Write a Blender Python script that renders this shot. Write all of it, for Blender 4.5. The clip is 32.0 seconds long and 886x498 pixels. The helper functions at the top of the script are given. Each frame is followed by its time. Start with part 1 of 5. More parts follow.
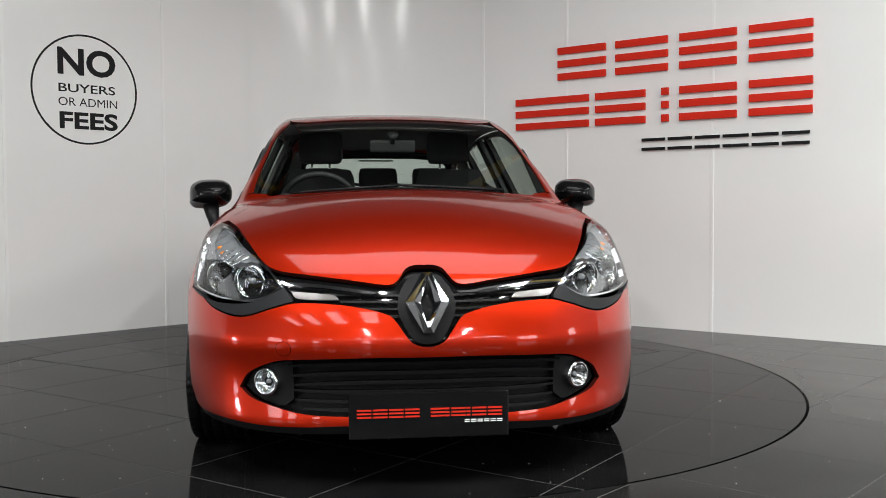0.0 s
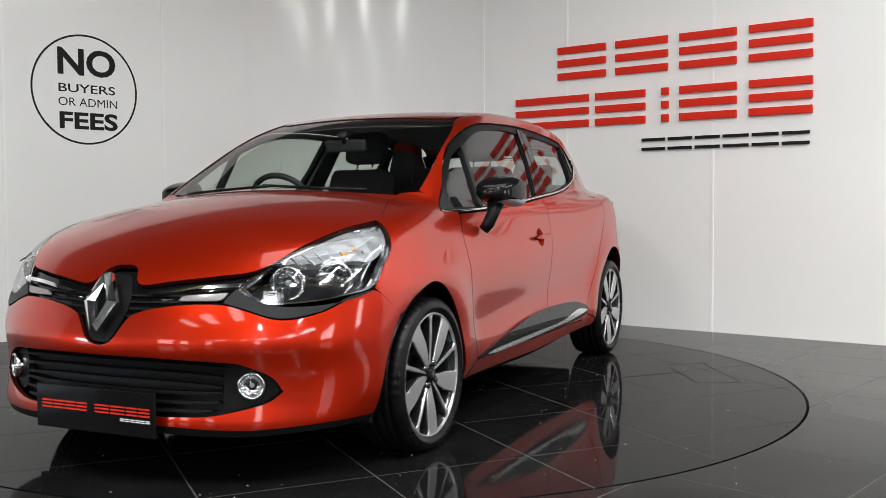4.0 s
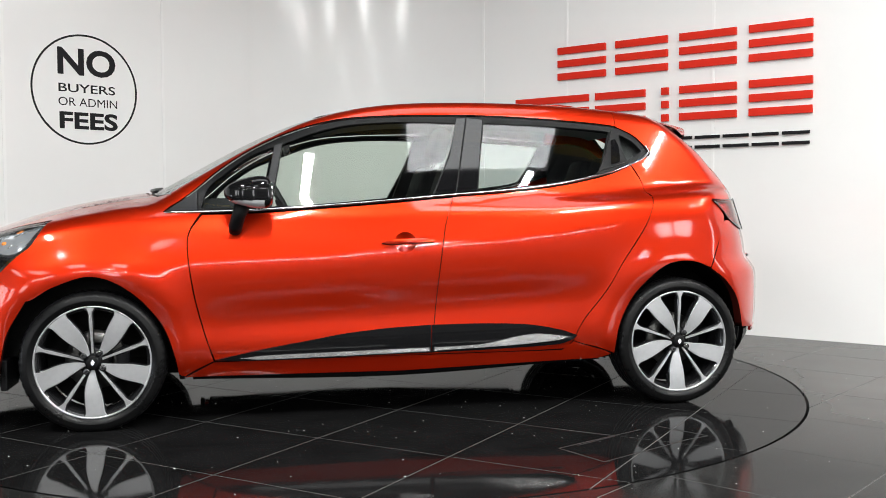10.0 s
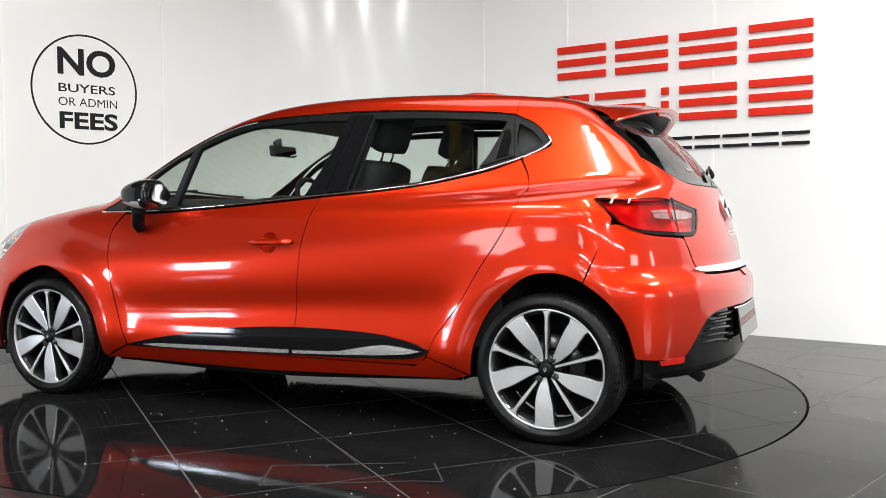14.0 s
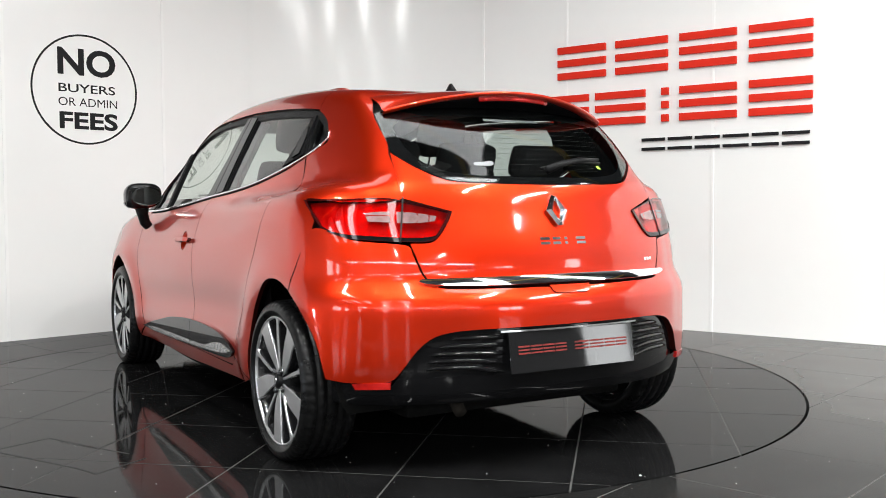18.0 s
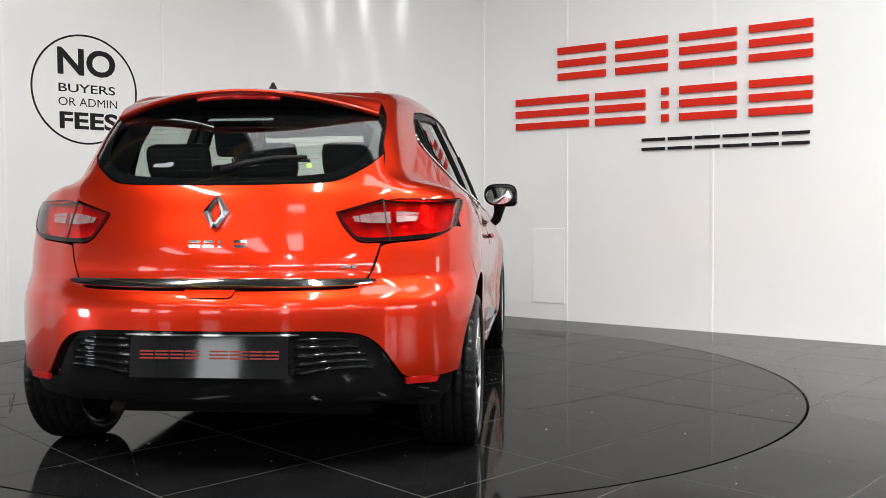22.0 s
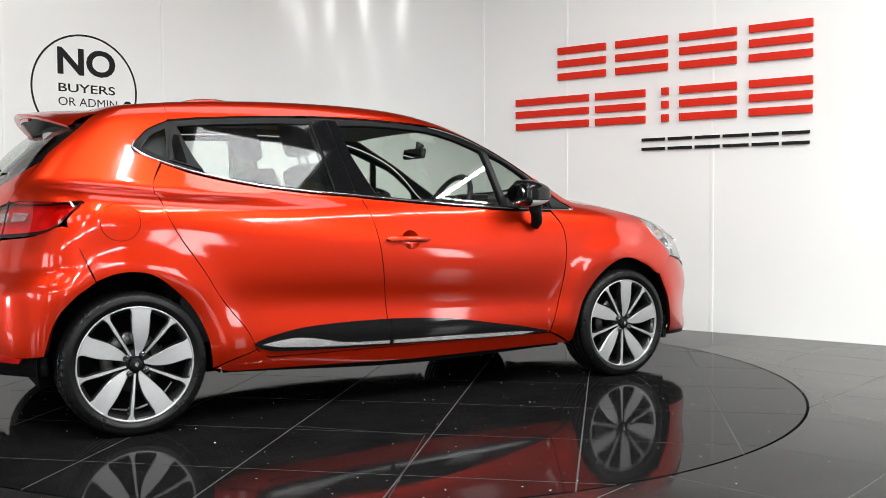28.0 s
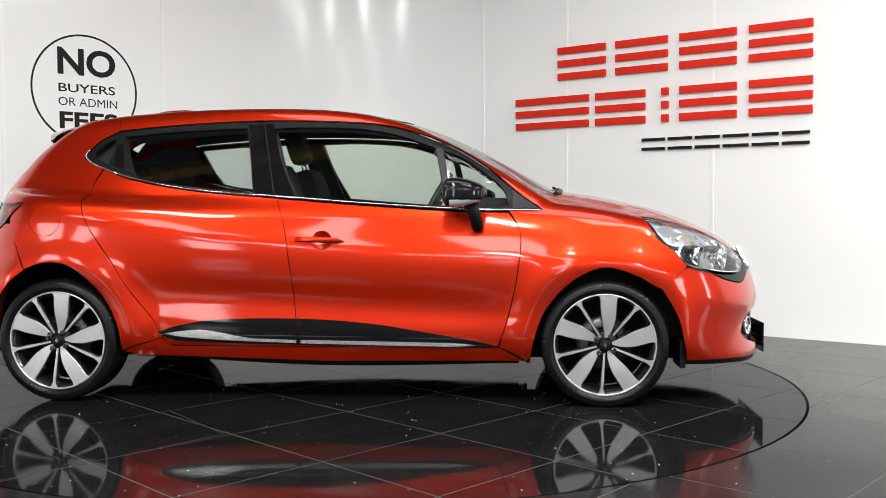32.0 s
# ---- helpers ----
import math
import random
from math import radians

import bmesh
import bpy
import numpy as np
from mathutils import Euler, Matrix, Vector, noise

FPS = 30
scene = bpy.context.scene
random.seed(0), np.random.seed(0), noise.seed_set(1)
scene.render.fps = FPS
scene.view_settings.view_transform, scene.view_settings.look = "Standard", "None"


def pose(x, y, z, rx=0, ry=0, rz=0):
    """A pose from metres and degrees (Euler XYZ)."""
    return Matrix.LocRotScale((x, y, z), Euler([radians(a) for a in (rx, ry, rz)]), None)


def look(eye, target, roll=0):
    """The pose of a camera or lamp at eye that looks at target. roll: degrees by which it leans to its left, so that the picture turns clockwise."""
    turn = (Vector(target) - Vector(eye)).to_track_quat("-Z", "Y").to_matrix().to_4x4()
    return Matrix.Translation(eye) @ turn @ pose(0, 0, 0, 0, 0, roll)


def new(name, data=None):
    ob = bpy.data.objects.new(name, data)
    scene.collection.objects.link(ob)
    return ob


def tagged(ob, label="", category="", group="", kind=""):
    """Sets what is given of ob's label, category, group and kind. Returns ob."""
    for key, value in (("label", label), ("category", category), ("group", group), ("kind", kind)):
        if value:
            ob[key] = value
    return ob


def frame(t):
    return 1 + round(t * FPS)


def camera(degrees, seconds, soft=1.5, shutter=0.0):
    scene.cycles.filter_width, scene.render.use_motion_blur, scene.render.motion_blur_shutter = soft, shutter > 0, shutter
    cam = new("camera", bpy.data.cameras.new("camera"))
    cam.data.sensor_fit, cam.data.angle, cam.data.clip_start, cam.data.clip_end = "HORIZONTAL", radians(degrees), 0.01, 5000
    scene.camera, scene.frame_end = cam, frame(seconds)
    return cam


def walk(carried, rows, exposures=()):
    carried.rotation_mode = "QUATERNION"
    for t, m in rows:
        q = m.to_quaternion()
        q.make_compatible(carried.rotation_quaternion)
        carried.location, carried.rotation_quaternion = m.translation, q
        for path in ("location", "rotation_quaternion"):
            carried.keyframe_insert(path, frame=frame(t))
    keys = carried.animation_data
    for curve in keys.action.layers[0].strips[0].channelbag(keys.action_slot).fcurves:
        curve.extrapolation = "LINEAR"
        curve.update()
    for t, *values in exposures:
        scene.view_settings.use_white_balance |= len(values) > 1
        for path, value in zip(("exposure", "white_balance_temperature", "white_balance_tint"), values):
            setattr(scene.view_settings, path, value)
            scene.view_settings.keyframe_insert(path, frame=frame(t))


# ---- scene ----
# ---- camera ----
cam = camera(49.75, 32.0, soft=0.9, shutter=0.4)
EYE = (0.0, -5.147, 0.924)
VIEW = look(EYE, (0.4206, -0.1698, 0.7007), -0.29)
walk(cam, [(0.0, VIEW), (32.0, VIEW)],
     exposures=[(t, e + 0.07) for t, e in ((0.0, -0.16), (1.0, -0.23), (3.0, -0.23), (4.0, -0.08), (6.0, 0.28), (10.0, 0.28), (12.0, 0.42), (14.0, 0.44), (17.0, 0.5), (20.0, 0.25), (24.0, 0.18), (28.0, 0.32), (32.0, 0.34))])

# ---- world and lights ----
world = bpy.data.worlds.new("world")
scene.world = world
world.use_nodes = True
world.node_tree.nodes["Background"].inputs[0].default_value = (0.75, 0.85, 1.0, 1)
world.node_tree.nodes["Background"].inputs[1].default_value = 0.15


def lamp(name, at, aim, wide, deep, watts, colour=(0.98, 0.99, 0.972)):
    """A rectangular lamp."""
    data = bpy.data.lights.new(name, "AREA")
    data.shape, data.size, data.size_y, data.energy, data.color = "RECTANGLE", wide, deep, watts, colour
    ob = new(name, data)
    ob.matrix_world = look(at, aim)
    return ob


CEIL = 4.9
STRIPS = [(x, -4.2, 150) for x in (-2.8, 0.0, 2.6, 5.2)] + [(4.6, -1.8, 95), (-1.4, -11.0, 150), (3.0, -11.0, 150)]
for sx, sy, watts in STRIPS:
    lamp("batten_light", (sx, sy, CEIL - 0.62), (sx, sy + 0.0001, 0), 0.10, 1.7, watts)
# a row of tubes along the back wall
TUBES = [(-4.9, -11.5), (-1.7, -11.5), (1.5, -11.5), (4.7, -11.5)]
TUBE_HIGH = 2.85
for sx, sy in TUBES:
    lamp("tube_light", (sx, sy, TUBE_HIGH), (sx, 0, TUBE_HIGH - 3.0), 2.5, 0.10, 34)
# daylight through strips of clear sheet in the roof; the last, widest one is added fill for the walls
ROOF_AND_FILL = [(x, -8.0, 0.7, 2.0, 0, 28) for x in (-6.2, -4.4, -2.6, -0.8)] + [(1.9, -3.0, 1.7, 1.2, 12, 40), (0.4, -1.2, 3.4, 1.6, 0, 46)]
for rx, ry, wide, deep, skew, watts in ROOF_AND_FILL:
    lamp("roof_and_fill_light", (rx, ry, CEIL - 0.42), (rx, ry + 0.0001, 0), wide, deep, watts, (0.955, 0.98, 0.985)).matrix_world = pose(rx, ry, CEIL - 0.42, 0, 0, skew)
# daylight through tall glazing behind the camera and on both sides of the hall
GLAZE_LOW, GLAZE_HIGH = 0.6, 2.0
GLAZE_MID, GLAZE_TALL = (GLAZE_LOW + GLAZE_HIGH) / 2, GLAZE_HIGH - GLAZE_LOW
DAY = (0.955, 0.98, 0.985)
BACK_GLAZING = [(-6.1, 0.7), (-1.5, 0.5)]
for wx, wide in BACK_GLAZING:
    lamp("window_daylight", (wx, -11.95, GLAZE_MID), (wx, 0, GLAZE_MID), wide, GLAZE_TALL, 32 * wide, DAY)
WEST_GLAZING = [(-9.3, 1.0), (-7.3, 1.4)]
for wy, wide in WEST_GLAZING:
    lamp("window_daylight", (-7.05, wy, GLAZE_MID), (0, wy, GLAZE_MID), wide, GLAZE_TALL, 32 * wide, DAY)
EAST_GLAZING = [(-10.1, 1.1), (-8.75, 1.2), (-4.6, 0.5)]
for wy, wide in EAST_GLAZING:
    lamp("window_daylight", (6.95, wy, GLAZE_MID), (0, wy, GLAZE_MID), wide, GLAZE_TALL, 44 * wide, DAY)
lamp("side_daylight", (-7.05, -3.3, 0.31), (0.0, -3.3, 0.31), 0.6, 0.54, 36, (0.80, 0.88, 1.0))


# ---- materials ----
def material(name, colour, rough=0.5, metal=0.0, coat=0.0, spec=0.5, vary=0.0, scale=8.0, bump=0.0, bump_scale=200.0, rough_vary=0.0, coat_rough=0.03):
    """A surface with colour drift at two scales, uneven gloss and a fine relief."""
    m = bpy.data.materials.new(name)
    m.use_nodes = True
    t = m.node_tree
    b = t.nodes["Principled BSDF"]
    b.inputs["Base Color"].default_value = (*colour, 1)
    b.inputs["Roughness"].default_value = rough
    b.inputs["Metallic"].default_value = metal
    b.inputs["Coat Weight"].default_value = coat
    b.inputs["Coat Roughness"].default_value = coat_rough
    b.inputs["Specular IOR Level"].default_value = spec
    where = t.nodes.new("ShaderNodeTexCoord")
    if vary or rough_vary:
        big, fine, mix = t.nodes.new("ShaderNodeTexNoise"), t.nodes.new("ShaderNodeTexNoise"), t.nodes.new("ShaderNodeMath")
        big.inputs["Scale"].default_value, fine.inputs["Scale"].default_value = scale, scale * 9
        big.inputs["Detail"].default_value = fine.inputs["Detail"].default_value = 4
        mix.operation = "MULTIPLY_ADD"
        mix.inputs[1].default_value = 0.35
        t.links.new(where.outputs["Object"], big.inputs["Vector"])
        t.links.new(where.outputs["Object"], fine.inputs["Vector"])
        t.links.new(fine.outputs["Fac"], mix.inputs[0])
        t.links.new(big.outputs["Fac"], mix.inputs[2])
        if vary:
            ramp = t.nodes.new("ShaderNodeMapRange")
            ramp.inputs[1].default_value, ramp.inputs[2].default_value = 0.35, 1.0
            ramp.inputs[3].default_value, ramp.inputs[4].default_value = 1 - vary, 1 + vary
            tint = t.nodes.new("ShaderNodeVectorMath")
            tint.operation = "SCALE"
            tint.inputs[0].default_value = colour
            t.links.new(mix.outputs[0], ramp.inputs[0])
            t.links.new(ramp.outputs[0], tint.inputs["Scale"])
            t.links.new(tint.outputs[0], b.inputs["Base Color"])
        if rough_vary:
            ramp = t.nodes.new("ShaderNodeMapRange")
            ramp.inputs[1].default_value, ramp.inputs[2].default_value = 0.35, 1.0
            ramp.inputs[3].default_value, ramp.inputs[4].default_value = max(rough - rough_vary, 0.01), rough + rough_vary
            t.links.new(mix.outputs[0], ramp.inputs[0])
            t.links.new(ramp.outputs[0], b.inputs["Roughness"])
    if bump:
        n, k = t.nodes.new("ShaderNodeTexNoise"), t.nodes.new("ShaderNodeBump")
        n.inputs["Scale"].default_value, n.inputs["Detail"].default_value = bump_scale, 3
        k.inputs["Strength"].default_value, k.inputs["Distance"].default_value = bump, 0.002
        t.links.new(where.outputs["Object"], n.inputs["Vector"])
        t.links.new(n.outputs["Fac"], k.inputs["Height"])
        t.links.new(k.outputs[0], b.inputs["Normal"])
    return m


def glass(name, tint, rough=0.0):
    """Thin tinted glass: lets light through, mirrors by its angle."""
    m = bpy.data.materials.new(name)
    m.use_nodes = True
    t = m.node_tree
    t.nodes.remove(t.nodes["Principled BSDF"])
    clear, gloss, mix, edge, power, sheen = (t.nodes.new("ShaderNode" + n) for n in ("BsdfTransparent", "BsdfGlossy", "MixShader", "LayerWeight", "Math", "Math"))
    clear.inputs[0].default_value = (*tint, 1)
    gloss.inputs["Roughness"].default_value = rough
    edge.inputs["Blend"].default_value = 0.5
    power.operation, power.inputs[1].default_value = "POWER", 4.0
    sheen.operation, sheen.inputs[1].default_value, sheen.inputs[2].default_value = "MULTIPLY_ADD", 0.9, 0.07
    t.links.new(edge.outputs["Facing"], power.inputs[0])
    t.links.new(power.outputs[0], sheen.inputs[0])
    t.links.new(sheen.outputs[0], mix.inputs[0])
    t.links.new(clear.outputs[0], mix.inputs[1])
    t.links.new(gloss.outputs[0], mix.inputs[2])
    t.links.new(mix.outputs[0], t.nodes["Material Output"].inputs["Surface"])
    return m


def polished(name, colour, rough, least, most, scale, worn_sheen=None):
    """A dark floor tile: dull body under a thin polish that mirrors at low angles, scuffed unevenly; the last colour
    pales it towards the far right, wear together with the wall's sheen painted in.
    """
    m = material(name, colour, 0.6, spec=0.0, vary=0.4, scale=scale)
    t = m.node_tree
    body_node, out = t.nodes["Principled BSDF"], t.nodes["Material Output"]
    # blotchy wear plus painted wall sheen, mixed into the body colour
    if worn_sheen:
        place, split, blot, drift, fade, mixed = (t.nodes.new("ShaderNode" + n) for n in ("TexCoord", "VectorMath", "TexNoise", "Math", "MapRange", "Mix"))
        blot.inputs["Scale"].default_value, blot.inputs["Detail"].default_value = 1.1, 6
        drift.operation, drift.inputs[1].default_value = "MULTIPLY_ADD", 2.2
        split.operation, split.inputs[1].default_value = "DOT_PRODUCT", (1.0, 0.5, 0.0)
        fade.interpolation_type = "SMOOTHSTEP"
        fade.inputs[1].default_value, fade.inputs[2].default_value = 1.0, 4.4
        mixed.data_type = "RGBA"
        mixed.inputs["B"].default_value = (*worn_sheen, 1)
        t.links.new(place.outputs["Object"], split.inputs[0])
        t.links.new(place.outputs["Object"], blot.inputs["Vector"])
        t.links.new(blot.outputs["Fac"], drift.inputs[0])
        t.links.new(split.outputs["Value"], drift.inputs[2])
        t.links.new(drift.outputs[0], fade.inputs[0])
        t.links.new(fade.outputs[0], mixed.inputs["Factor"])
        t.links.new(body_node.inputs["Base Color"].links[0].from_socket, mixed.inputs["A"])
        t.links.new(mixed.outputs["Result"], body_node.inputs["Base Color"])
    gloss, mix, edge, power, sheen, noise_n, span, where, grit, bump = (t.nodes.new("ShaderNode" + n) for n in ("BsdfGlossy", "MixShader", "LayerWeight", "Math", "Math", "TexNoise", "MapRange", "TexCoord", "TexNoise", "Bump"))
    edge.inputs["Blend"].default_value = 0.5
    power.operation, power.inputs[1].default_value = "POWER", 6.0
    sheen.operation, sheen.inputs[1].default_value, sheen.inputs[2].default_value = "MULTIPLY_ADD", most, least
    noise_n.inputs["Scale"].default_value, noise_n.inputs["Detail"].default_value = 2.3, 5
    span.inputs[1].default_value, span.inputs[2].default_value = 0.3, 0.75
    span.inputs[3].default_value, span.inputs[4].default_value = rough * 0.5, rough * 1.9
    grit.inputs["Scale"].default_value, bump.inputs["Strength"].default_value, bump.inputs["Distance"].default_value = 9.0, 0.05, 0.004
    t.links.new(where.outputs["Object"], noise_n.inputs["Vector"])
    t.links.new(where.outputs["Object"], grit.inputs["Vector"])
    t.links.new(grit.outputs["Fac"], bump.inputs["Height"])
    t.links.new(bump.outputs[0], gloss.inputs["Normal"])
    t.links.new(noise_n.outputs["Fac"], span.inputs[0])
    t.links.new(span.outputs[0], gloss.inputs["Roughness"])
    t.links.new(edge.outputs["Facing"], power.inputs[0])
    t.links.new(power.outputs[0], sheen.inputs[0])
    t.links.new(sheen.outputs[0], mix.inputs[0])
    t.links.new(body_node.outputs[0], mix.inputs[1])
    t.links.new(gloss.outputs[0], mix.inputs[2])
    t.links.new(mix.outputs[0], out.inputs["Surface"])
    return m


RED = material("red_paint", (0.53, 0.0195, 0.0016), 0.36, 0.84, 1.0, 0.2, vary=0.03, scale=700, bump=0.03, bump_scale=2600, coat_rough=0.06)
RED.node_tree.nodes["Principled BSDF"].inputs["Coat IOR"].default_value = 1.46
EDGE = material("panel_edge_dark", (0.03, 0.003, 0.002), 0.6, spec=0.1, vary=0.2)
PIANO = material("gloss_black", (0.005, 0.005, 0.0055), 0.05, 0, 0.0, 0.3, rough_vary=0.02)
PLATE = material("plate_gloss_black", (0.006, 0.006, 0.0065), 0.05, spec=0.36, rough_vary=0.03)
PLASTIC = material("black_plastic", (0.0045, 0.0045, 0.005), 0.40, spec=0.14, bump=0.25, bump_scale=900, vary=0.1)
GREYPLAST = material("grey_plastic", (0.014, 0.0145, 0.016), 0.42, spec=0.22, bump=0.2, bump_scale=900, vary=0.08)
RUBBER = material("tyre_rubber", (0.0045, 0.0045, 0.0047), 0.32, spec=0.16, vary=0.25, scale=14, bump=0.2, bump_scale=300, rough_vary=0.1)
CHROME = material("chrome", (0.85, 0.86, 0.88), 0.06, 1.0, rough_vary=0.02)
SATIN = material("satin_chrome", (0.88, 0.88, 0.88), 0.2, 0.8, rough_vary=0.04)
ALLOY = material("machined_alloy", (0.56, 0.56, 0.57), 0.33, 0.85, vary=0.05, scale=60, rough_vary=0.05)
RIMBLACK = material("rim_black", (0.012, 0.012, 0.013), 0.2, 0, 0.8, rough_vary=0.04)
STEEL = material("brake_steel", (0.10, 0.098, 0.095), 0.35, 1.0, vary=0.15, scale=30)
OLDSTEEL = material("old_steel", (0.012, 0.010, 0.008), 0.8, 0.0, spec=0.1, vary=0.4, scale=40)
LIME = material("lime_sticker", (0.35, 0.62, 0.06), 0.4, vary=0.05)
DARK = material("underbody_dark", (0.004, 0.004, 0.004), 0.8, spec=0.05, vary=0.3)
CLOTH = material("seat_cloth", (0.009, 0.009, 0.010), 0.9, bump=0.12, bump_scale=600, vary=0.2, scale=20)
TRIMGREY = material("headliner", (0.22, 0.215, 0.20), 0.9, vary=0.05)
DASH = material("dash_plastic", (0.010, 0.010, 0.011), 0.6, bump=0.3, bump_scale=700, vary=0.1)
GLASS = glass("window_glass", (0.84, 0.90, 0.85))
DARKGLASS = glass("rear_glass", (0.78, 0.84, 0.81))
CLEAR = glass("lamp_lens", (0.93, 0.94, 0.95))
REDLENS = glass("red_lens", (0.92, 0.09, 0.07))
REDLAMP = material("red_reflector", (0.60, 0.014, 0.011), 0.14, 0.5, 0.6, bump=0.9, bump_scale=42, vary=0.5, scale=24)
DARKLENS = material("smoked_lens", (0.035, 0.003, 0.003), 0.06, spec=0.5, rough_vary=0.02)
AMBER = material("amber_bulb", (0.75, 0.22, 0.02), 0.2, 0.0, 0.5)
REFLECTOR = material("lamp_reflector", (0.88, 0.89, 0.9), 0.07, 1.0, bump=0.25, bump_scale=60)
CLEARBAND = material("clear_lamp_band", (0.26, 0.16, 0.16), 0.16, 0.35, 0.5, bump=0.5, bump_scale=70, vary=0.35, scale=40)
LENSGREY = material("prism_lens", (0.22, 0.20, 0.20), 0.2, 0.25, 0.4, bump=0.6, bump_scale=90)
LAMPCHROME = material("lamp_chrome", (0.28, 0.283, 0.29), 0.10, 1.0, bump=0.35, bump_scale=38)
FROST = material("frosted_lens", (0.25, 0.26, 0.27), 0.22, 0.2, 0.6, bump=0.3, bump_scale=120)
WHITELENS = material("clear_indicator", (0.40, 0.41, 0.42), 0.16, 0.2, 0.6, bump=0.2, bump_scale=120)
MIRROR = material("mirror_glass", (0.9, 0.9, 0.9), 0.01, 1.0)
WALLW = material("wall_panel_white", (0.80, 0.80, 0.79), 0.16, spec=0.30, vary=0.015, scale=1.2, rough_vary=0.04, bump=0.03, bump_scale=2.2)
STRIPW = material("joint_strip_white", (0.84, 0.84, 0.83), 0.25, vary=0.02)
TILEBLACK = polished("polished_black_tile", (0.007, 0.007, 0.0072), 0.05, 0.018, 0.68, 5)
TILEDULL = polished("dull_dark_tile", (0.012, 0.012, 0.0118), 0.12, 0.014, 0.62, 4, worn_sheen=(0.100, 0.098, 0.094))
SLABGREY = polished("grey_slab", (0.018, 0.018, 0.0175), 0.14, 0.02, 0.5, 4)
GROUT = material("grout", (0.055, 0.055, 0.053), 0.8, vary=0.3, scale=30)
GROUTDULL = material("dull_grout", (0.065, 0.065, 0.063), 0.8, vary=0.3, scale=30)
DARKGAP = material("gap_dark", (0.01, 0.01, 0.01), 0.7, vary=0.2)
SIGNRED = material("sign_red", (0.62, 0.024, 0.010), 0.5, spec=0.15, vary=0.04)
PLATERED = material("faded_plate_red", (0.16, 0.012, 0.009), 0.4, spec=0.3, vary=0.1)
SIGNBLACK = material("sign_black", (0.009, 0.009, 0.01), 0.45, spec=0.15, vary=0.1)
PAINTGREY = material("ceiling_sheet", (0.07, 0.073, 0.08), 0.6, vary=0.12, scale=2)
BEAM = material("yellow_beam", (0.52, 0.36, 0.05), 0.5, vary=0.12)
FIXTURE = material("fixture_white", (0.8, 0.8, 0.8), 0.4, vary=0.03)
HALLWALL = material("hall_wall", (0.16, 0.16, 0.16), 0.7, vary=0.12, scale=1.5)
DUST = material("white_speck", (0.7, 0.7, 0.68), 0.8, vary=0.1)


# ---- building ----
def part(name, bm, mat, parent=None, label="", smooth=False):
    """One mesh object from a bmesh or a ready mesh, under a thing or a part."""
    if isinstance(bm, bpy.types.Mesh):
        me = bm
    else:
        me = bpy.data.meshes.new(name)
        bm.to_mesh(me)
        bm.free()
    if smooth:
        me.polygons.foreach_set("use_smooth", [True] * len(me.polygons))
    me.materials.clear()
    me.materials.append(mat)
    if mat is RED and me.name.startswith("panel"):
        me.materials.append(EDGE)
        me.polygons.foreach_set("material_index", [1 if f.loop_total == 4 else 0 for f in me.polygons])
    ob = new(name, me)
    ob.parent = parent
    if label:
        ob["label"] = label
    return ob


def box(bm, x0, x1, y0, y1, z0, z1, bevel=0.0):
    made = bmesh.ops.create_cube(bm, size=1, matrix=Matrix.Translation(((x0 + x1) / 2, (y0 + y1) / 2, (z0 + z1) / 2)) @ Matrix.Diagonal((x1 - x0, y1 - y0, z1 - z0, 1)))
    if bevel:
        edges = {e for v in made["verts"] for e in v.link_edges}
        bmesh.ops.bevel(bm, geom=list(edges), offset=bevel, segments=2, affect="EDGES", profile=0.6)
    return bm


def a_box(*dims, bevel=0.0):
    return box(bmesh.new(), *dims, bevel=bevel)


def prism(points, z0, z1, m=None, chamfer=0.0):
    """A flat outline raised from z0 to z1, its upper edge broken."""
    n = len(points)
    pts = np.array(points, float)
    rings = [(pts, z0), (pts, z1 - chamfer)]
    if chamfer:
        c = pts.mean(0)
        d = pts - c
        rings.append((c + d * (1 - chamfer / np.maximum(np.linalg.norm(d, axis=1), 1e-4))[:, None], z1))
    verts = [(p[0], p[1], z) for ring, z in rings for p in ring]
    faces = [tuple(range(n))[::-1], tuple(range((len(rings) - 1) * n, len(rings) * n))]
    for k in range(len(rings) - 1):
        faces += [(k * n + i, k * n + (i + 1) % n, (k + 1) * n + (i + 1) % n, (k + 1) * n + i) for i in range(n)]
    me = bpy.data.meshes.new("piece")
    me.from_pydata([tuple(m @ Vector(v)) for v in verts] if m else verts, [], faces)
    me.update()
    return me


def lathe(profile, steps=48, axis="Y"):
    """Turn (radius, along) pairs round an axis."""
    n, verts, faces = len(profile), [], []
    for i in range(steps):
        a = 2 * math.pi * i / steps
        for r, h in profile:
            p = (r * math.cos(a), h, r * math.sin(a)) if axis == "Y" else (h, r * math.cos(a), r * math.sin(a)) if axis == "X" else (r * math.cos(a), r * math.sin(a), h)
            verts.append(p)
    for i in range(steps):
        j = (i + 1) % steps
        for k in range(n - 1):
            f = (i * n + k, i * n + k + 1, j * n + k + 1, j * n + k)
            faces.append(f[::-1] if axis == "Y" else f)
    me = bpy.data.meshes.new("turned")
    me.from_pydata(verts, [], faces)
    me.update()
    me.polygons.foreach_set("use_smooth", [True] * len(me.polygons))
    return me


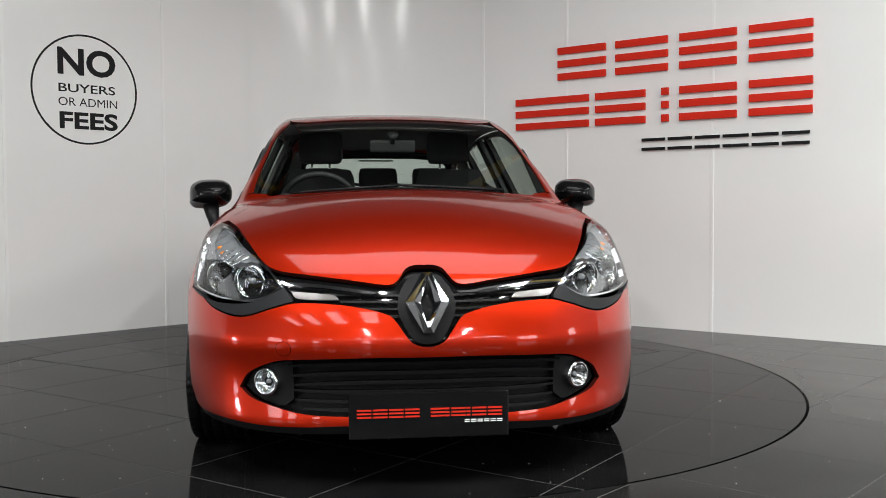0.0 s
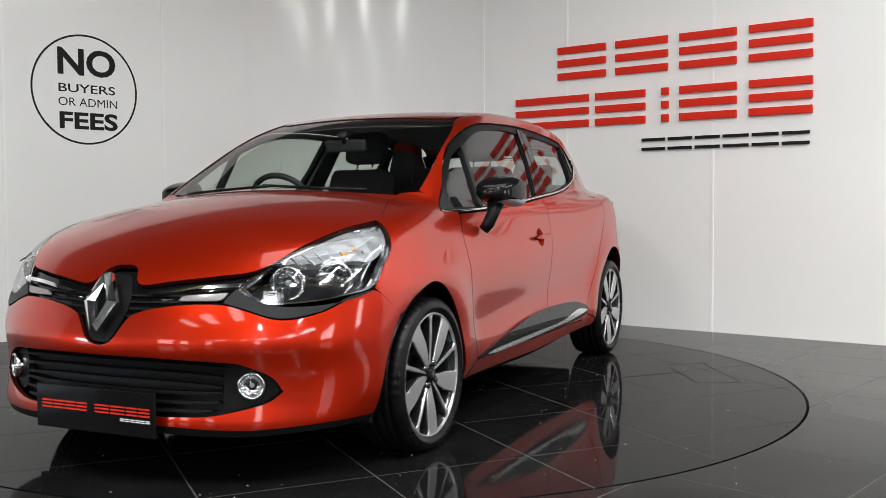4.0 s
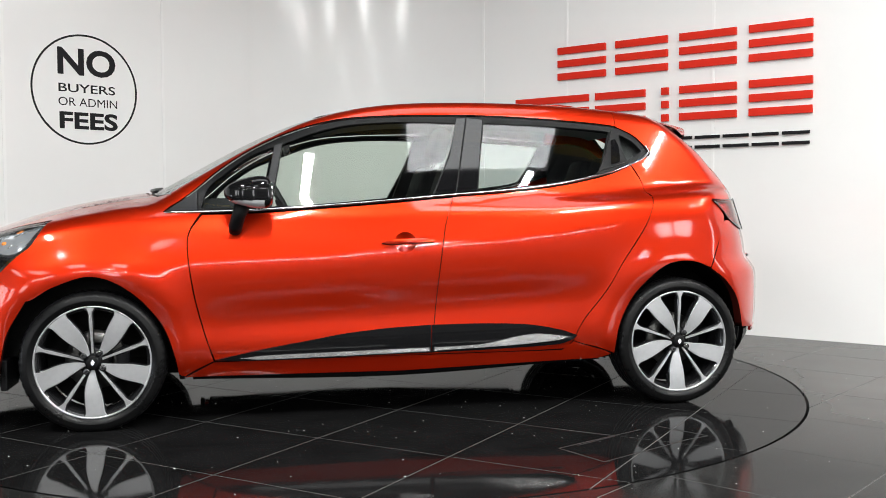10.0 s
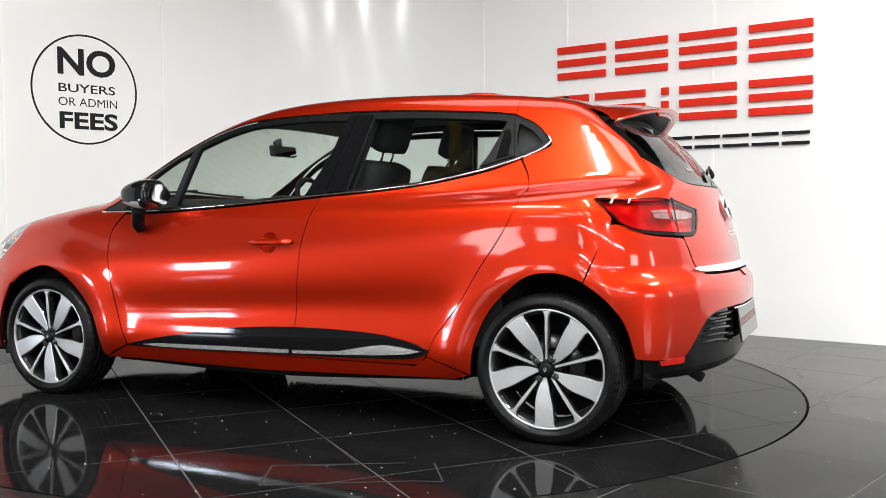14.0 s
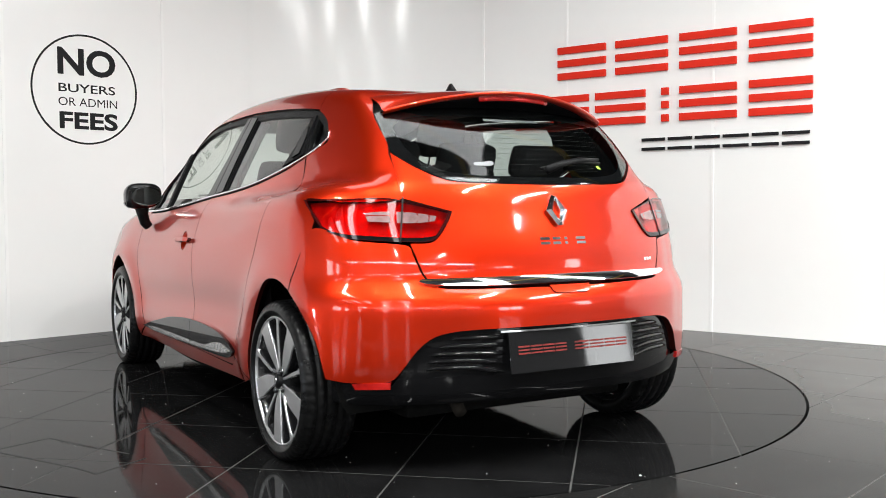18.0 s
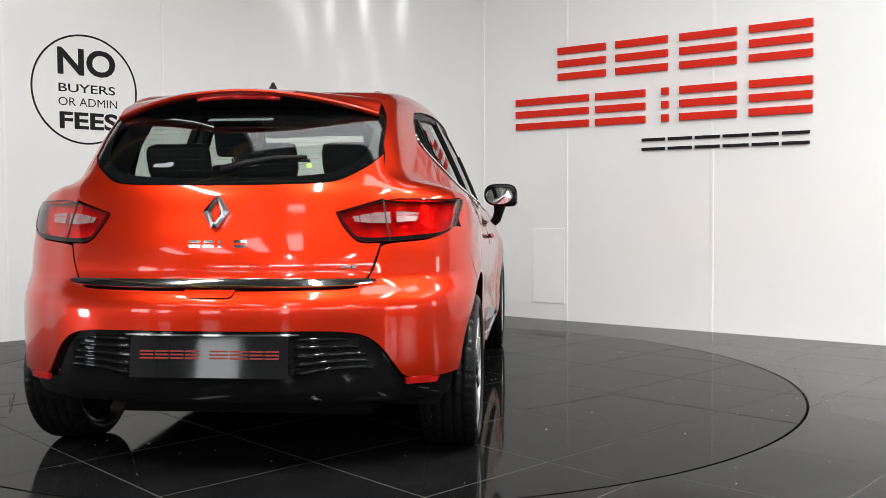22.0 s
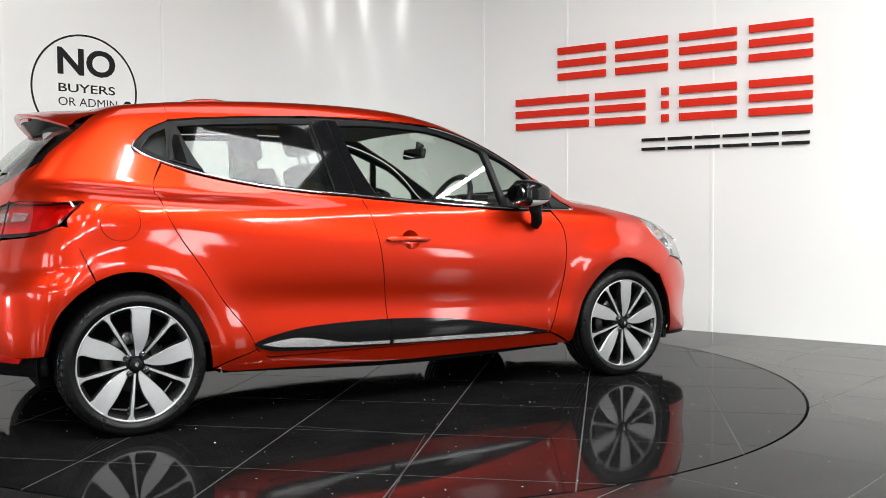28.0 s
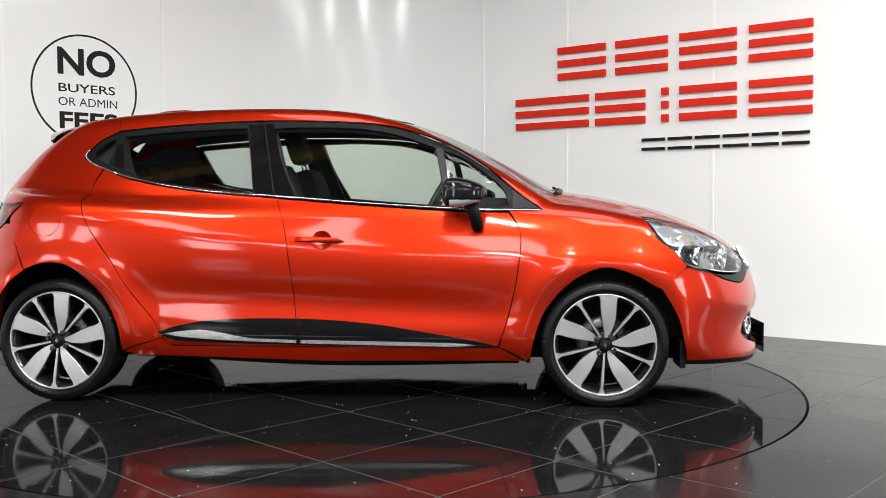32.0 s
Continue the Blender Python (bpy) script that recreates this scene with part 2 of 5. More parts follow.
def tube(points, radius, sides=8, closed=False, flat=1.0):
    """A round bar along points; flat squeezes it sideways."""
    P = [Vector(p) for p in points]
    n, verts, faces = len(P), [], []
    for i, p in enumerate(P):
        a, b = P[(i - 1) % n] if closed or i else P[0], P[(i + 1) % n] if closed or i < n - 1 else P[-1]
        d = (b - a).normalized()
        s = d.cross(Vector((0, 0, 1)))
        s = s.normalized() if s.length > 1e-4 else Vector((1, 0, 0))
        u = s.cross(d)
        r = radius[i] if isinstance(radius, (list, tuple)) else radius
        for k in range(sides):
            t = 2 * math.pi * k / sides
            verts.append(tuple(p + s * (r * flat * math.cos(t)) + u * (r * math.sin(t))))
    for i in range(n if closed else n - 1):
        j = (i + 1) % n
        faces += [(i * sides + k, i * sides + (k + 1) % sides, j * sides + (k + 1) % sides, j * sides + k) for k in range(sides)]
    if not closed:
        faces += [tuple(range(sides))[::-1], tuple((n - 1) * sides + k for k in range(sides))]
    me = bpy.data.meshes.new("bar")
    me.from_pydata(verts, [], faces)
    me.update()
    me.polygons.foreach_set("use_smooth", [True] * len(me.polygons))
    return me


# ---- the showroom ----
DIR_R, DIR_L = Vector((0.742, -0.671, 0)).normalized(), Vector((0.768, 0.641, 0)).normalized()
AT_R, AT_L = Vector((2.526, 1.583, 0)), Vector((-2.455, 1.700, 0))
WALL_TOP = 2.95


def wall_panel(m, wide, parent):
    """One white sheet, its face at y = 0, reaching wide along x."""
    part("wall_panel", prism([(0.002, 0), (wide - 0.002, 0), (wide - 0.002, 0.05), (0.002, 0.05)], 0.0, WALL_TOP, m), WALLW, parent)


def joint(m, parent):
    bm = a_box(-0.011, 0.011, -0.006, -0.0005, 0.0, WALL_TOP, bevel=0.002)
    bm.transform(m)
    part("joint_strip", bm, STRIPW, parent)


def along(start, way, s):
    """The frame of a wall at s metres: x along it, y behind it."""
    p = start + way * s
    return Matrix.Translation(p) @ Matrix.Rotation(math.atan2(way.y, way.x), 4, "Z")


wall_right = tagged(new("wall_east"), "glossy white wall cladding in wide upright sheets", "wall", kind="structure")
wall_left = tagged(new("wall_west"), "glossy white wall cladding in wide upright sheets", "wall", kind="structure")
wall_bend = tagged(new("wall_north"), "curved glossy white cladding joining the two walls", "wall", kind="structure")
# the two straight walls meet in a rounded corner
A = np.array([[DIR_R.x, -DIR_L.x], [DIR_R.y, -DIR_L.y]])
sr, sl = np.linalg.solve(A, np.array([AT_L.x - AT_R.x, AT_L.y - AT_R.y]))
turn = DIR_L.angle(DIR_R)
BEND = 1.5
back = BEND * math.tan(turn / 2)
end_r, end_l = sr + back, sl - back
marks = [-1.204 * k for k in (1, 2) if -1.204 * k > end_r + 0.05]
stops = [end_r] + sorted(marks) + [1.204 * k for k in range(0, 6)]
for a, b in zip(stops, stops[1:]):
    wall_panel(along(AT_R, DIR_R, a), b - a, wall_right)
for a in stops:
    joint(along(AT_R, DIR_R, a), wall_right)
stops = [-1.204 * k for k in range(5, -1, -1)] + [k * 1.204 for k in (1, 2) if k * 1.204 < end_l - 0.05] + [end_l]
for a, b in zip(stops, stops[1:]):
    wall_panel(along(AT_L, DIR_L, a), b - a, wall_left)
for a in stops[:-1]:
    joint(along(AT_L, DIR_L, a), wall_left)
corner = AT_L + DIR_L * end_l
hub = corner + Vector((DIR_L.y, -DIR_L.x, 0)) * BEND
a0 = math.atan2(corner.y - hub.y, corner.x - hub.x)
arc = [a0 - turn * i / 40 for i in range(41)]
me = bpy.data.meshes.new("bend")
rims = [(BEND, 0), (BEND, WALL_TOP), (BEND + 0.05, WALL_TOP), (BEND + 0.05, 0)]
verts = [(hub.x + r * math.cos(a), hub.y + r * math.sin(a), z) for k in range(4) for r, z in (rims[k], rims[(k + 1) % 4]) for a in arc]
me.from_pydata(verts, [], [(k * 82 + i, k * 82 + 41 + i, k * 82 + 42 + i, k * 82 + i + 1) for k in range(4) for i in range(40)])
part("curved_panel", me, WALLW, wall_bend, smooth=True)

# hatch in the wall low beside a joint
bm = a_box(-0.318, -0.016, -0.007, -0.0005, 0.134, 0.742, bevel=0.003)
bm.transform(along(AT_R, DIR_R, -1.204))
hatch = part("access_panel", bm, STRIPW)
tagged(hatch, "flat white access panel low on the white wall", "access panel")

# the rest of the hall, behind and above the camera
hall = tagged(new("wall_south"), "plain grey hall walls behind the turntable", "wall", kind="structure")


def pierced(fixed0, fixed1, start, end, holes, upright):
    """One hall wall with tall openings: (from, to, bottom, top) each."""
    def slab(u0, u1, z0, z1):
        if u1 - u0 > 0.001 and z1 - z0 > 0.001:
            dims = (fixed0, fixed1, u0, u1) if upright else (u0, u1, fixed0, fixed1)
            part("hall_wall", a_box(*dims, z0, z1), HALLWALL, hall)
    at = start
    for u0, u1, z0, z1 in sorted(holes):
        slab(at, u0, 0, 5.2)
        slab(u0, u1, 0, z0)
        slab(u0, u1, z1, 5.2)
        at = u1
    slab(at, end, 0, 5.2)


def glazing(rows):
    return [(c - w / 2, c + w / 2, GLAZE_LOW, GLAZE_HIGH) for c, w in rows]


pierced(-7.3, -7.1, -12.2, -1.6, glazing(WEST_GLAZING) + [(-3.65, -2.95, 0.0, 0.62)], True)
pierced(7.0, 7.2, -12.2, -2.2, glazing(EAST_GLAZING), True)
pierced(-12.2, -12.0, -7.1, 7.0, glazing(BACK_GLAZING), False)
part("hall_wall", a_box(-7.3, 7.2, 4.0, 4.2, 0, 5.2), HALLWALL, hall)
part("hall_wall", a_box(-7.3, -7.1, -1.6, 4.2, 0, 5.2), HALLWALL, hall)
part("hall_wall", a_box(7.0, 7.2, -2.2, 4.2, 0, 5.2), HALLWALL, hall)
bm = bmesh.new()
box(bm, -7.3, 7.2, -12.2, 4.2, CEIL + 0.2, CEIL + 0.3)
for k in range(72):
    box(bm, -7.1 + 0.2 * k, -7.0 + 0.2 * k, -12.0, 4.0, CEIL + 0.15, CEIL + 0.199)
tagged(part("ceiling", bm, PAINTGREY), "grey ribbed sheet roof", "ceiling", kind="structure")
for by in (-10.3, -6.0, -3.2, -0.3):
    bm = bmesh.new()
    box(bm, -7.1, 7.0, by - 0.05, by + 0.05, CEIL - 0.10, CEIL + 0.14)
    box(bm, -7.1, 7.0, by - 0.1, by + 0.1, CEIL - 0.12, CEIL - 0.101)
    tagged(part("roof_beam", bm, BEAM), "yellow painted steel roof beam", "beam", "roof beams")
for (x0, y0), (x1, y1) in (((-2.9, 3.4), (-0.3, -0.2)), ((2.9, 3.4), (0.3, -0.2)), ((-0.3, -0.4), (-2.6, -3.1)), ((0.3, -0.4), (2.6, -3.1))):
    long = math.hypot(x1 - x0, y1 - y0)
    bm = bmesh.new()
    box(bm, 0, long, -0.045, 0.045, CEIL - 0.22, CEIL - 0.13)
    box(bm, 0, long, -0.075, 0.075, CEIL - 0.235, CEIL - 0.221)
    bm.transform(Matrix.Translation((x0, y0, 0)) @ Matrix.Rotation(math.atan2(y1 - y0, x1 - x0), 4, "Z"))
    tagged(part("roof_brace", bm, BEAM), "yellow painted diagonal steel roof brace", "beam", "roof braces")
for sx, sy, watts in STRIPS:
    fix = tagged(new("ceiling_light"), "white linear batten light hung from the roof", "light", "batten lights")
    fix.location = (sx, sy, CEIL - 0.55)
    part("housing", a_box(-0.09, 0.09, -0.88, 0.88, -0.05, 0.0, bevel=0.01), FIXTURE, fix)
    for hy in (-0.6, 0.6):
        part("hanger", a_box(-0.006, 0.006, hy - 0.006, hy + 0.006, 0.0, 0.72), STEEL, fix)

for sx, sy in TUBES:
    bar = tagged(new("tube_light"), "long white tube light high on the back wall", "light", "tube lights")
    bar.location = (sx, sy - 0.12, TUBE_HIGH)
    part("housing", a_box(-1.3, 1.3, -0.05, 0.04, -0.07, 0.07, bevel=0.01), FIXTURE, bar)
    for hx in (-0.9, 0.9):
        part("bracket", a_box(hx - 0.02, hx + 0.02, -0.38, -0.05, -0.02, 0.02), STEEL, bar)

# frames round the roof lights and round the added fill lamp
for rx, ry, wide, deep, skew, watts in ROOF_AND_FILL:
    sky_box = tagged(new("roof_and_fill_frame"), "framed roof light in the grey sheet roof, the widest added as fill", "roof light", "roof lights")
    sky_box.matrix_world = pose(rx, ry, CEIL - 0.42, 0, 0, skew)
    for y0 in (-deep / 2 - 0.04, deep / 2):
        part("curb", a_box(-wide / 2 - 0.04, wide / 2 + 0.04, y0, y0 + 0.04, -0.02, 0.56), FIXTURE, sky_box)
    for x0 in (-wide / 2 - 0.04, wide / 2):
        part("curb", a_box(x0, x0 + 0.04, -deep / 2, deep / 2, -0.02, 0.56), FIXTURE, sky_box)

# ---- floor and turntable ----
RADIUS = 2.25


def clipped(cx, cy, turn, inside, gap=0.0030, size=0.6):
    """A square tile cut to or round the turntable's rim; None when nothing is left."""
    h, lim = size / 2 - gap, RADIUS - 0.012 if inside else RADIUS + 0.001
    co, si = math.cos(turn), math.sin(turn)
    corners = [(cx + co * a - si * b, cy + si * a + co * b) for a, b in ((-h, -h), (h, -h), (h, h), (-h, h))]
    kept = lambda p: (math.hypot(*p) <= lim) == inside
    walk_round = [(p[0] + (q[0] - p[0]) * k / 40, p[1] + (q[1] - p[1]) * k / 40) for p, q in zip(corners, corners[1:] + corners[:1]) for k in range(40)]
    flags = [kept(p) for p in walk_round]
    if all(flags):
        return corners
    if not any(flags):
        return None
    n = len(flags)
    start = next(i for i in range(n) if flags[i] and not flags[i - 1])
    count = next(k for k in range(1, n) if not flags[(start + k) % n])

    def edge(i, j):
        """Where the rim crosses between two points."""
        p, q = walk_round[i % n], walk_round[j % n]
        for _ in range(20):
            m = ((p[0] + q[0]) / 2, (p[1] + q[1]) / 2)
            p, q = (m, q) if kept(m) else (p, m)
        return p
    out = [edge(start, start - 1)] + [walk_round[(start + k) % n] for k in range(count) if (start + k) % 40 == 0 or k in (0, count - 1)] + [edge(start + count - 1, start + count)]
    a0, a1 = (math.atan2(p[1], p[0]) for p in (out[-1], out[0]))
    sweep = (a1 - a0 + math.pi) % (2 * math.pi) - math.pi
    steps = max(2, int(abs(sweep) / 0.02))
    out += [(lim * math.cos(a0 + sweep * k / steps), lim * math.sin(a0 + sweep * k / steps)) for k in range(1, steps)]
    area = 0.5 * abs(sum(p[0] * q[1] - q[0] * p[1] for p, q in zip(out, out[1:] + out[:1])))
    return out if area > 0.00005 else None


floor = tagged(new("floor"), "dull dark grey floor tiles with pale joints", "floor", kind="structure")
part("slab", a_box(-7.2, 7.1, -12.2, -5.0, -0.02, 0.0), SLABGREY, floor)
bm = bmesh.new()
ring = [(math.cos(2 * math.pi * i / 192) * (RADIUS + 0.001), math.sin(2 * math.pi * i / 192) * (RADIUS + 0.001)) for i in range(192)]
vo = [bm.verts.new((x * 9, y * 9, -0.0008)) for x, y in ring]
vi = [bm.verts.new((x, y, -0.0008)) for x, y in ring]
vd = [bm.verts.new((x, y, -0.08)) for x, y in ring]
for i in range(192):
    j = (i + 1) % 192
    bm.faces.new((vi[i], vo[i], vo[j], vi[j]))
    bm.faces.new((vd[i], vi[i], vi[j], vd[j]))
part("grout", bm, GROUTDULL, floor)
table = tagged(new("turntable"), "round car turntable set flush with polished black tiles", "turntable")
part("deck", prism([(x * 0.993, y * 0.993) for x, y in ring], -0.05, -0.0008), GROUT, table)
part("well", prism([(x * 1.1, y * 1.1) for x, y in ring], -0.12, -0.06), DARKGAP, floor)


def laid(name, mat, turn, px, py, span, inside, parent):
    co, si = math.cos(turn), math.sin(turn)
    for i in range(-span, span + 1):
        for j in range(-span, span + 1):
            u, v = px + 0.6 * (i + 0.5), py + 0.6 * (j + 0.5)
            x, y = co * u - si * v, si * u + co * v
            r = math.hypot(x, y)
            if inside and r > RADIUS + 0.45 or not inside and (r < RADIUS - 0.45 or not (-4.5 < x < 5.2 and -4.6 < y < 3.4)):
                continue
            shape = clipped(x, y, turn, inside)
            if shape:
                part(name, prism(shape, -0.02, 0.0), mat, parent)


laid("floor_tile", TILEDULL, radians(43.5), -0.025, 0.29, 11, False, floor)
laid("deck_tile", TILEBLACK, radians(49.2), 0.0, 0.0, 5, True, table)


def inlay(points, wide, parent, name="hatch_edge"):
    """A thin dark joint let into the deck along a bent line."""
    bm = bmesh.new()
    for (x0, y0), (x1, y1) in zip(points, points[1:]):
        d = Vector((x1 - x0, y1 - y0, 0))
        n = Vector((-d.y, d.x, 0)).normalized() * wide / 2
        vs = [bm.verts.new((x + s * n.x, y + s * n.y, z)) for z in (-0.001, 0.0006) for x, y, s in ((x0, y0, 1), (x1, y1, 1), (x1, y1, -1), (x0, y0, -1))]
        for f in ((7, 6, 5, 4), (0, 1, 5, 4), (1, 2, 6, 5), (2, 3, 7, 6), (3, 0, 4, 7)):
            bm.faces.new([vs[i] for i in f])
    bmesh.ops.recalc_face_normals(bm, faces=bm.faces)
    part(name, bm, DARKGAP, parent)


inlay([(-.98, 1.445), (-.557, 1.665), (-.655, 1.885), (-1.10, 1.640), (-1.20, 1.605), (-1.075, 1.405)], 0.007, table)
inlay([(-.64, 1.64), (-.835, 1.53), (-.45, 1.18)], 0.004, table)
inlay([(-.757, -.865), (-.365, -1.30), (-.94, -2.04)], 0.004, table)


def specks(count, inside, seed):
    """Loose pale dust and grit on the tiles."""
    rnd, verts, faces = random.Random(seed), [], []
    while len(faces) < count:
        a, r = rnd.uniform(0, 2 * math.pi), RADIUS * math.sqrt(rnd.random()) * (0.985 if inside else 1.9)
        x, y = r * math.cos(a), r * math.sin(a)
        if not inside and (r < RADIUS + 0.02 or y > 0.8 - abs(x) * 0.1 or y < -4):
            continue
        s, k, t = rnd.uniform(0.0012, 0.0034) * (1.6 if rnd.random() < 0.06 else 1), len(verts), rnd.uniform(0, 3)
        for j in range(5):
            b = t + j * 1.2566
            verts.append((x + s * math.cos(b) * rnd.uniform(0.6, 1.2), y + s * math.sin(b) * rnd.uniform(0.4, 1.1), 0.0008))
        verts.append((x, y, 0.0008 + s * 0.6))
        faces += [(k + j, k + (j + 1) % 5, k + 5) for j in range(5)][:5]
    me = bpy.data.meshes.new("dust")
    me.from_pydata(verts, [], faces)
    me.update()
    return me


tagged(part("dust", specks(1500, True, 4), DUST, table), kind="stuff")
tagged(part("floor_dust", specks(900, False, 5), DUST), "scattered pale specks of dust on the floor tiles", "dust", kind="stuff")

# smooth body of the car, half-width symmetric: x forward, y left, z up
def spline(pts):
    """A natural cubic through (a, b) pairs, tabulated."""
    xs, ys = (np.array(v, float) for v in zip(*sorted(pts)))
    n, h = len(xs), np.diff(xs)
    a = np.eye(n)
    r = np.zeros(n)
    for i in range(1, n - 1):
        a[i, i - 1:i + 2] = h[i - 1], 2 * (h[i - 1] + h[i]), h[i]
        r[i] = 6 * ((ys[i + 1] - ys[i]) / h[i] - (ys[i] - ys[i - 1]) / h[i - 1])
    m = np.linalg.solve(a, r)
    t = np.linspace(xs[0], xs[-1], 1200)
    i = np.clip(np.searchsorted(xs, t) - 1, 0, n - 2)
    p, q = xs[i + 1] - t, t - xs[i]
    v = (m[i] * p ** 3 + m[i + 1] * q ** 3) / (6 * h[i]) + (ys[i] / h[i] - m[i] * h[i] / 6) * p + (ys[i + 1] / h[i] - m[i + 1] * h[i] / 6) * q
    return lambda w: np.interp(w, t, v)


BELT = spline([(2.2, .84), (1.5, .87), (1.0, .90), (.4, .925), (-.25, .975), (-.75, 1.025), (-1.2, 1.09), (-1.6, 1.12), (-2.0, 1.13)])
PLAN = spline([(2.2, .70), (1.95, .78), (1.65, .825), (1.3, .848), (.9, .842), (.3, .838), (-.3, .84), (-.8, .848), (-1.3, .852), (-1.55, .838), (-1.75, .805), (-2.0, .73)])
FALL = spline([(-.4, -.30), (-.1, -.15), (0, -.078), (.05, -.050), (.10, -.032), (.15, -.018), (.19, -.008), (.215, -.0028), (.24, -.0004), (.28, .0006), (.34, 0), (.42, -.001), (.9, 0)])
SILL = spline([(.05, -.12), (.15, -.065), (.2, -.035), (.25, -.018), (.32, -.006), (.42, -.004), (.6, 0), (.8, 0), (1.3, 0)])
NOSE = spline([(.02, 1.98), (.10, 2.07), (.15, 2.108), (.19, 2.124), (.22, 2.126), (.26, 2.118), (.31, 2.111), (.37, 2.110), (.42, 2.117), (.455, 2.124), (.485, 2.124), (.515, 2.117), (.56, 2.103), (.60, 2.087), (.66, 2.062), (.72, 2.025), (.80, 1.945), (1.0, 1.7)])
HOOD = spline([(2.2, .47), (2.12, .60), (2.06, .665), (1.99, .722), (1.88, .795), (1.71, .873), (1.51, .933), (1.31, .974), (1.14, .998), (1.0, 1.008), (.6, 1.02), (-.6, 1.03), (-1.2, 1.06), (-1.6, 1.07), (-2.0, 1.0)])
SLANT = lambda z: np.interp(z, [.93, 1.0, 1.1, 1.2, 1.3, 1.4], [0, .014, .030, .040, .044, .044])


def aft(points):
    """Points of the tail set back with the slant of the rear window."""
    return [(x - float(SLANT(z)), y, z) for x, y, z in points]


TAIL = spline([(z, v + float(SLANT(z))) for z, v in ((.05, 1.60), (.15, 1.76), (.2, 1.845), (.25, 1.905), (.31, 1.932), (.45, 1.945), (.56, 1.945), (.62, 1.932), (.67, 1.892), (.72, 1.880), (.80, 1.862), (.91, 1.825), (1.0, 1.778), (1.10, 1.69), (1.2, 1.59), (1.28, 1.49), (1.36, 1.38), (1.5, 1.2))])
ROOF = spline([(2.4, .05), (1.8, .48), (1.35, .83), (1.2, .933), (1.05, 1.028), (.95, 1.085), (.68, 1.232), (.41, 1.345), (.14, 1.406), (-.12, 1.427), (-.4, 1.432), (-.67, 1.427), (-.94, 1.412), (-1.21, 1.386), (-1.5, 1.34), (-1.8, 1.27)])


def smax(a, b, k):
    h = np.clip(.5 + .5 * (a - b) / k, 0, 1)
    return b + (a - b) * h + k * h * (1 - h)


def body(x, y, z):
    """Below zero inside the car's skin; roughly metres."""
    y = np.abs(y)
    w = PLAN(x) + FALL(BELT(x) - z) + SILL(z)
    w = w - .012 * np.exp(-((z - .475 + .05 * x) / .088) ** 2 - ((x - .0) / .92) ** 6)
    for hx in (1.2945, -1.2945):
        r = np.hypot(x - hx, z - .30)
        w = w + .016 * np.exp(-((r - .37) / .085) ** 2) * np.clip((z - .12) / .15, 0, 1)
    w = w - .035 * np.exp(-((z - 1.0) / .10) ** 2 - ((x + 1.75) / .35) ** 2)
    front = x - (NOSE(z) - .55 * y ** 2.6)
    rear = -x - (TAIL(z) - .45 * y ** 2.4)
    lower = smax(smax(y - w, front, .16), rear, .13)
    lower = smax(lower, z - (HOOD(x) - .14 * y ** 2), .05)
    zz = np.maximum(z, .88) - .95
    wg = .768 - .40 * zz - .10 * zz ** 2 - .045 * ((x + .2) / 1.1) ** 2 - .045 * np.clip((-x - .9) / .6, 0, 1.2) ** 2
    house = smax(y - wg, z - (ROOF(x + .2 * y ** 2) - .06 * y ** 2), .06)
    house = smax(smax(house, rear, .085), x - 1.5, .05)
    return -smax(-lower, -house, .03)


def cast(o, d, far=1.6, steps=80):
    """First points of the skin along rays from o, or nan."""
    o, d = np.asarray(o, float), np.asarray(d, float)
    lo = np.zeros(len(o))
    hi = np.full(len(o), np.nan)
    for s in np.linspace(0, far, steps):
        p = o + d * s
        ins = body(p[:, 0], p[:, 1], p[:, 2]) < 0
        hi = np.where(np.isnan(hi) & ins, s, hi)
        lo = np.where(np.isnan(hi), s, lo)
    for _ in range(18):
        m = (lo + hi) / 2
        p = o + d * m[:, None]
        ins = body(p[:, 0], p[:, 1], p[:, 2]) < 0
        hi, lo = np.where(ins, m, hi), np.where(ins, lo, m)
    return o + d * hi[:, None]


def slope(p, e=.004):
    g = np.stack([body(*(p + e * a).T) - body(*(p - e * a).T) for a in np.eye(3)], -1)
    return g / np.linalg.norm(g, axis=1)[:, None]

# ---- the car's skin cut into panels ----
from mathutils.geometry import delaunay_2d_cdt

FRONT_AXIS, REAR_AXIS = 1.15, -1.05


def to_flat(p, way):
    """The skin unrolled: S from the side, D slantwise from above the side, T from above, F and R round the nose and the tail."""
    x, y, z = np.asarray(p, float).T
    if way == "S":
        return np.stack([x, z], -1)
    if way == "D":
        return np.stack([x, (z - y) * 0.7071], -1)
    if way == "T":
        return np.stack([x, y], -1)
    if way == "X":
        return np.stack([y, z], -1)
    if way == "F":
        return np.stack([np.arctan2(y, x - FRONT_AXIS) * 0.9, z], -1)
    return np.stack([np.arctan2(y, REAR_AXIS - x) * 0.85, z], -1)


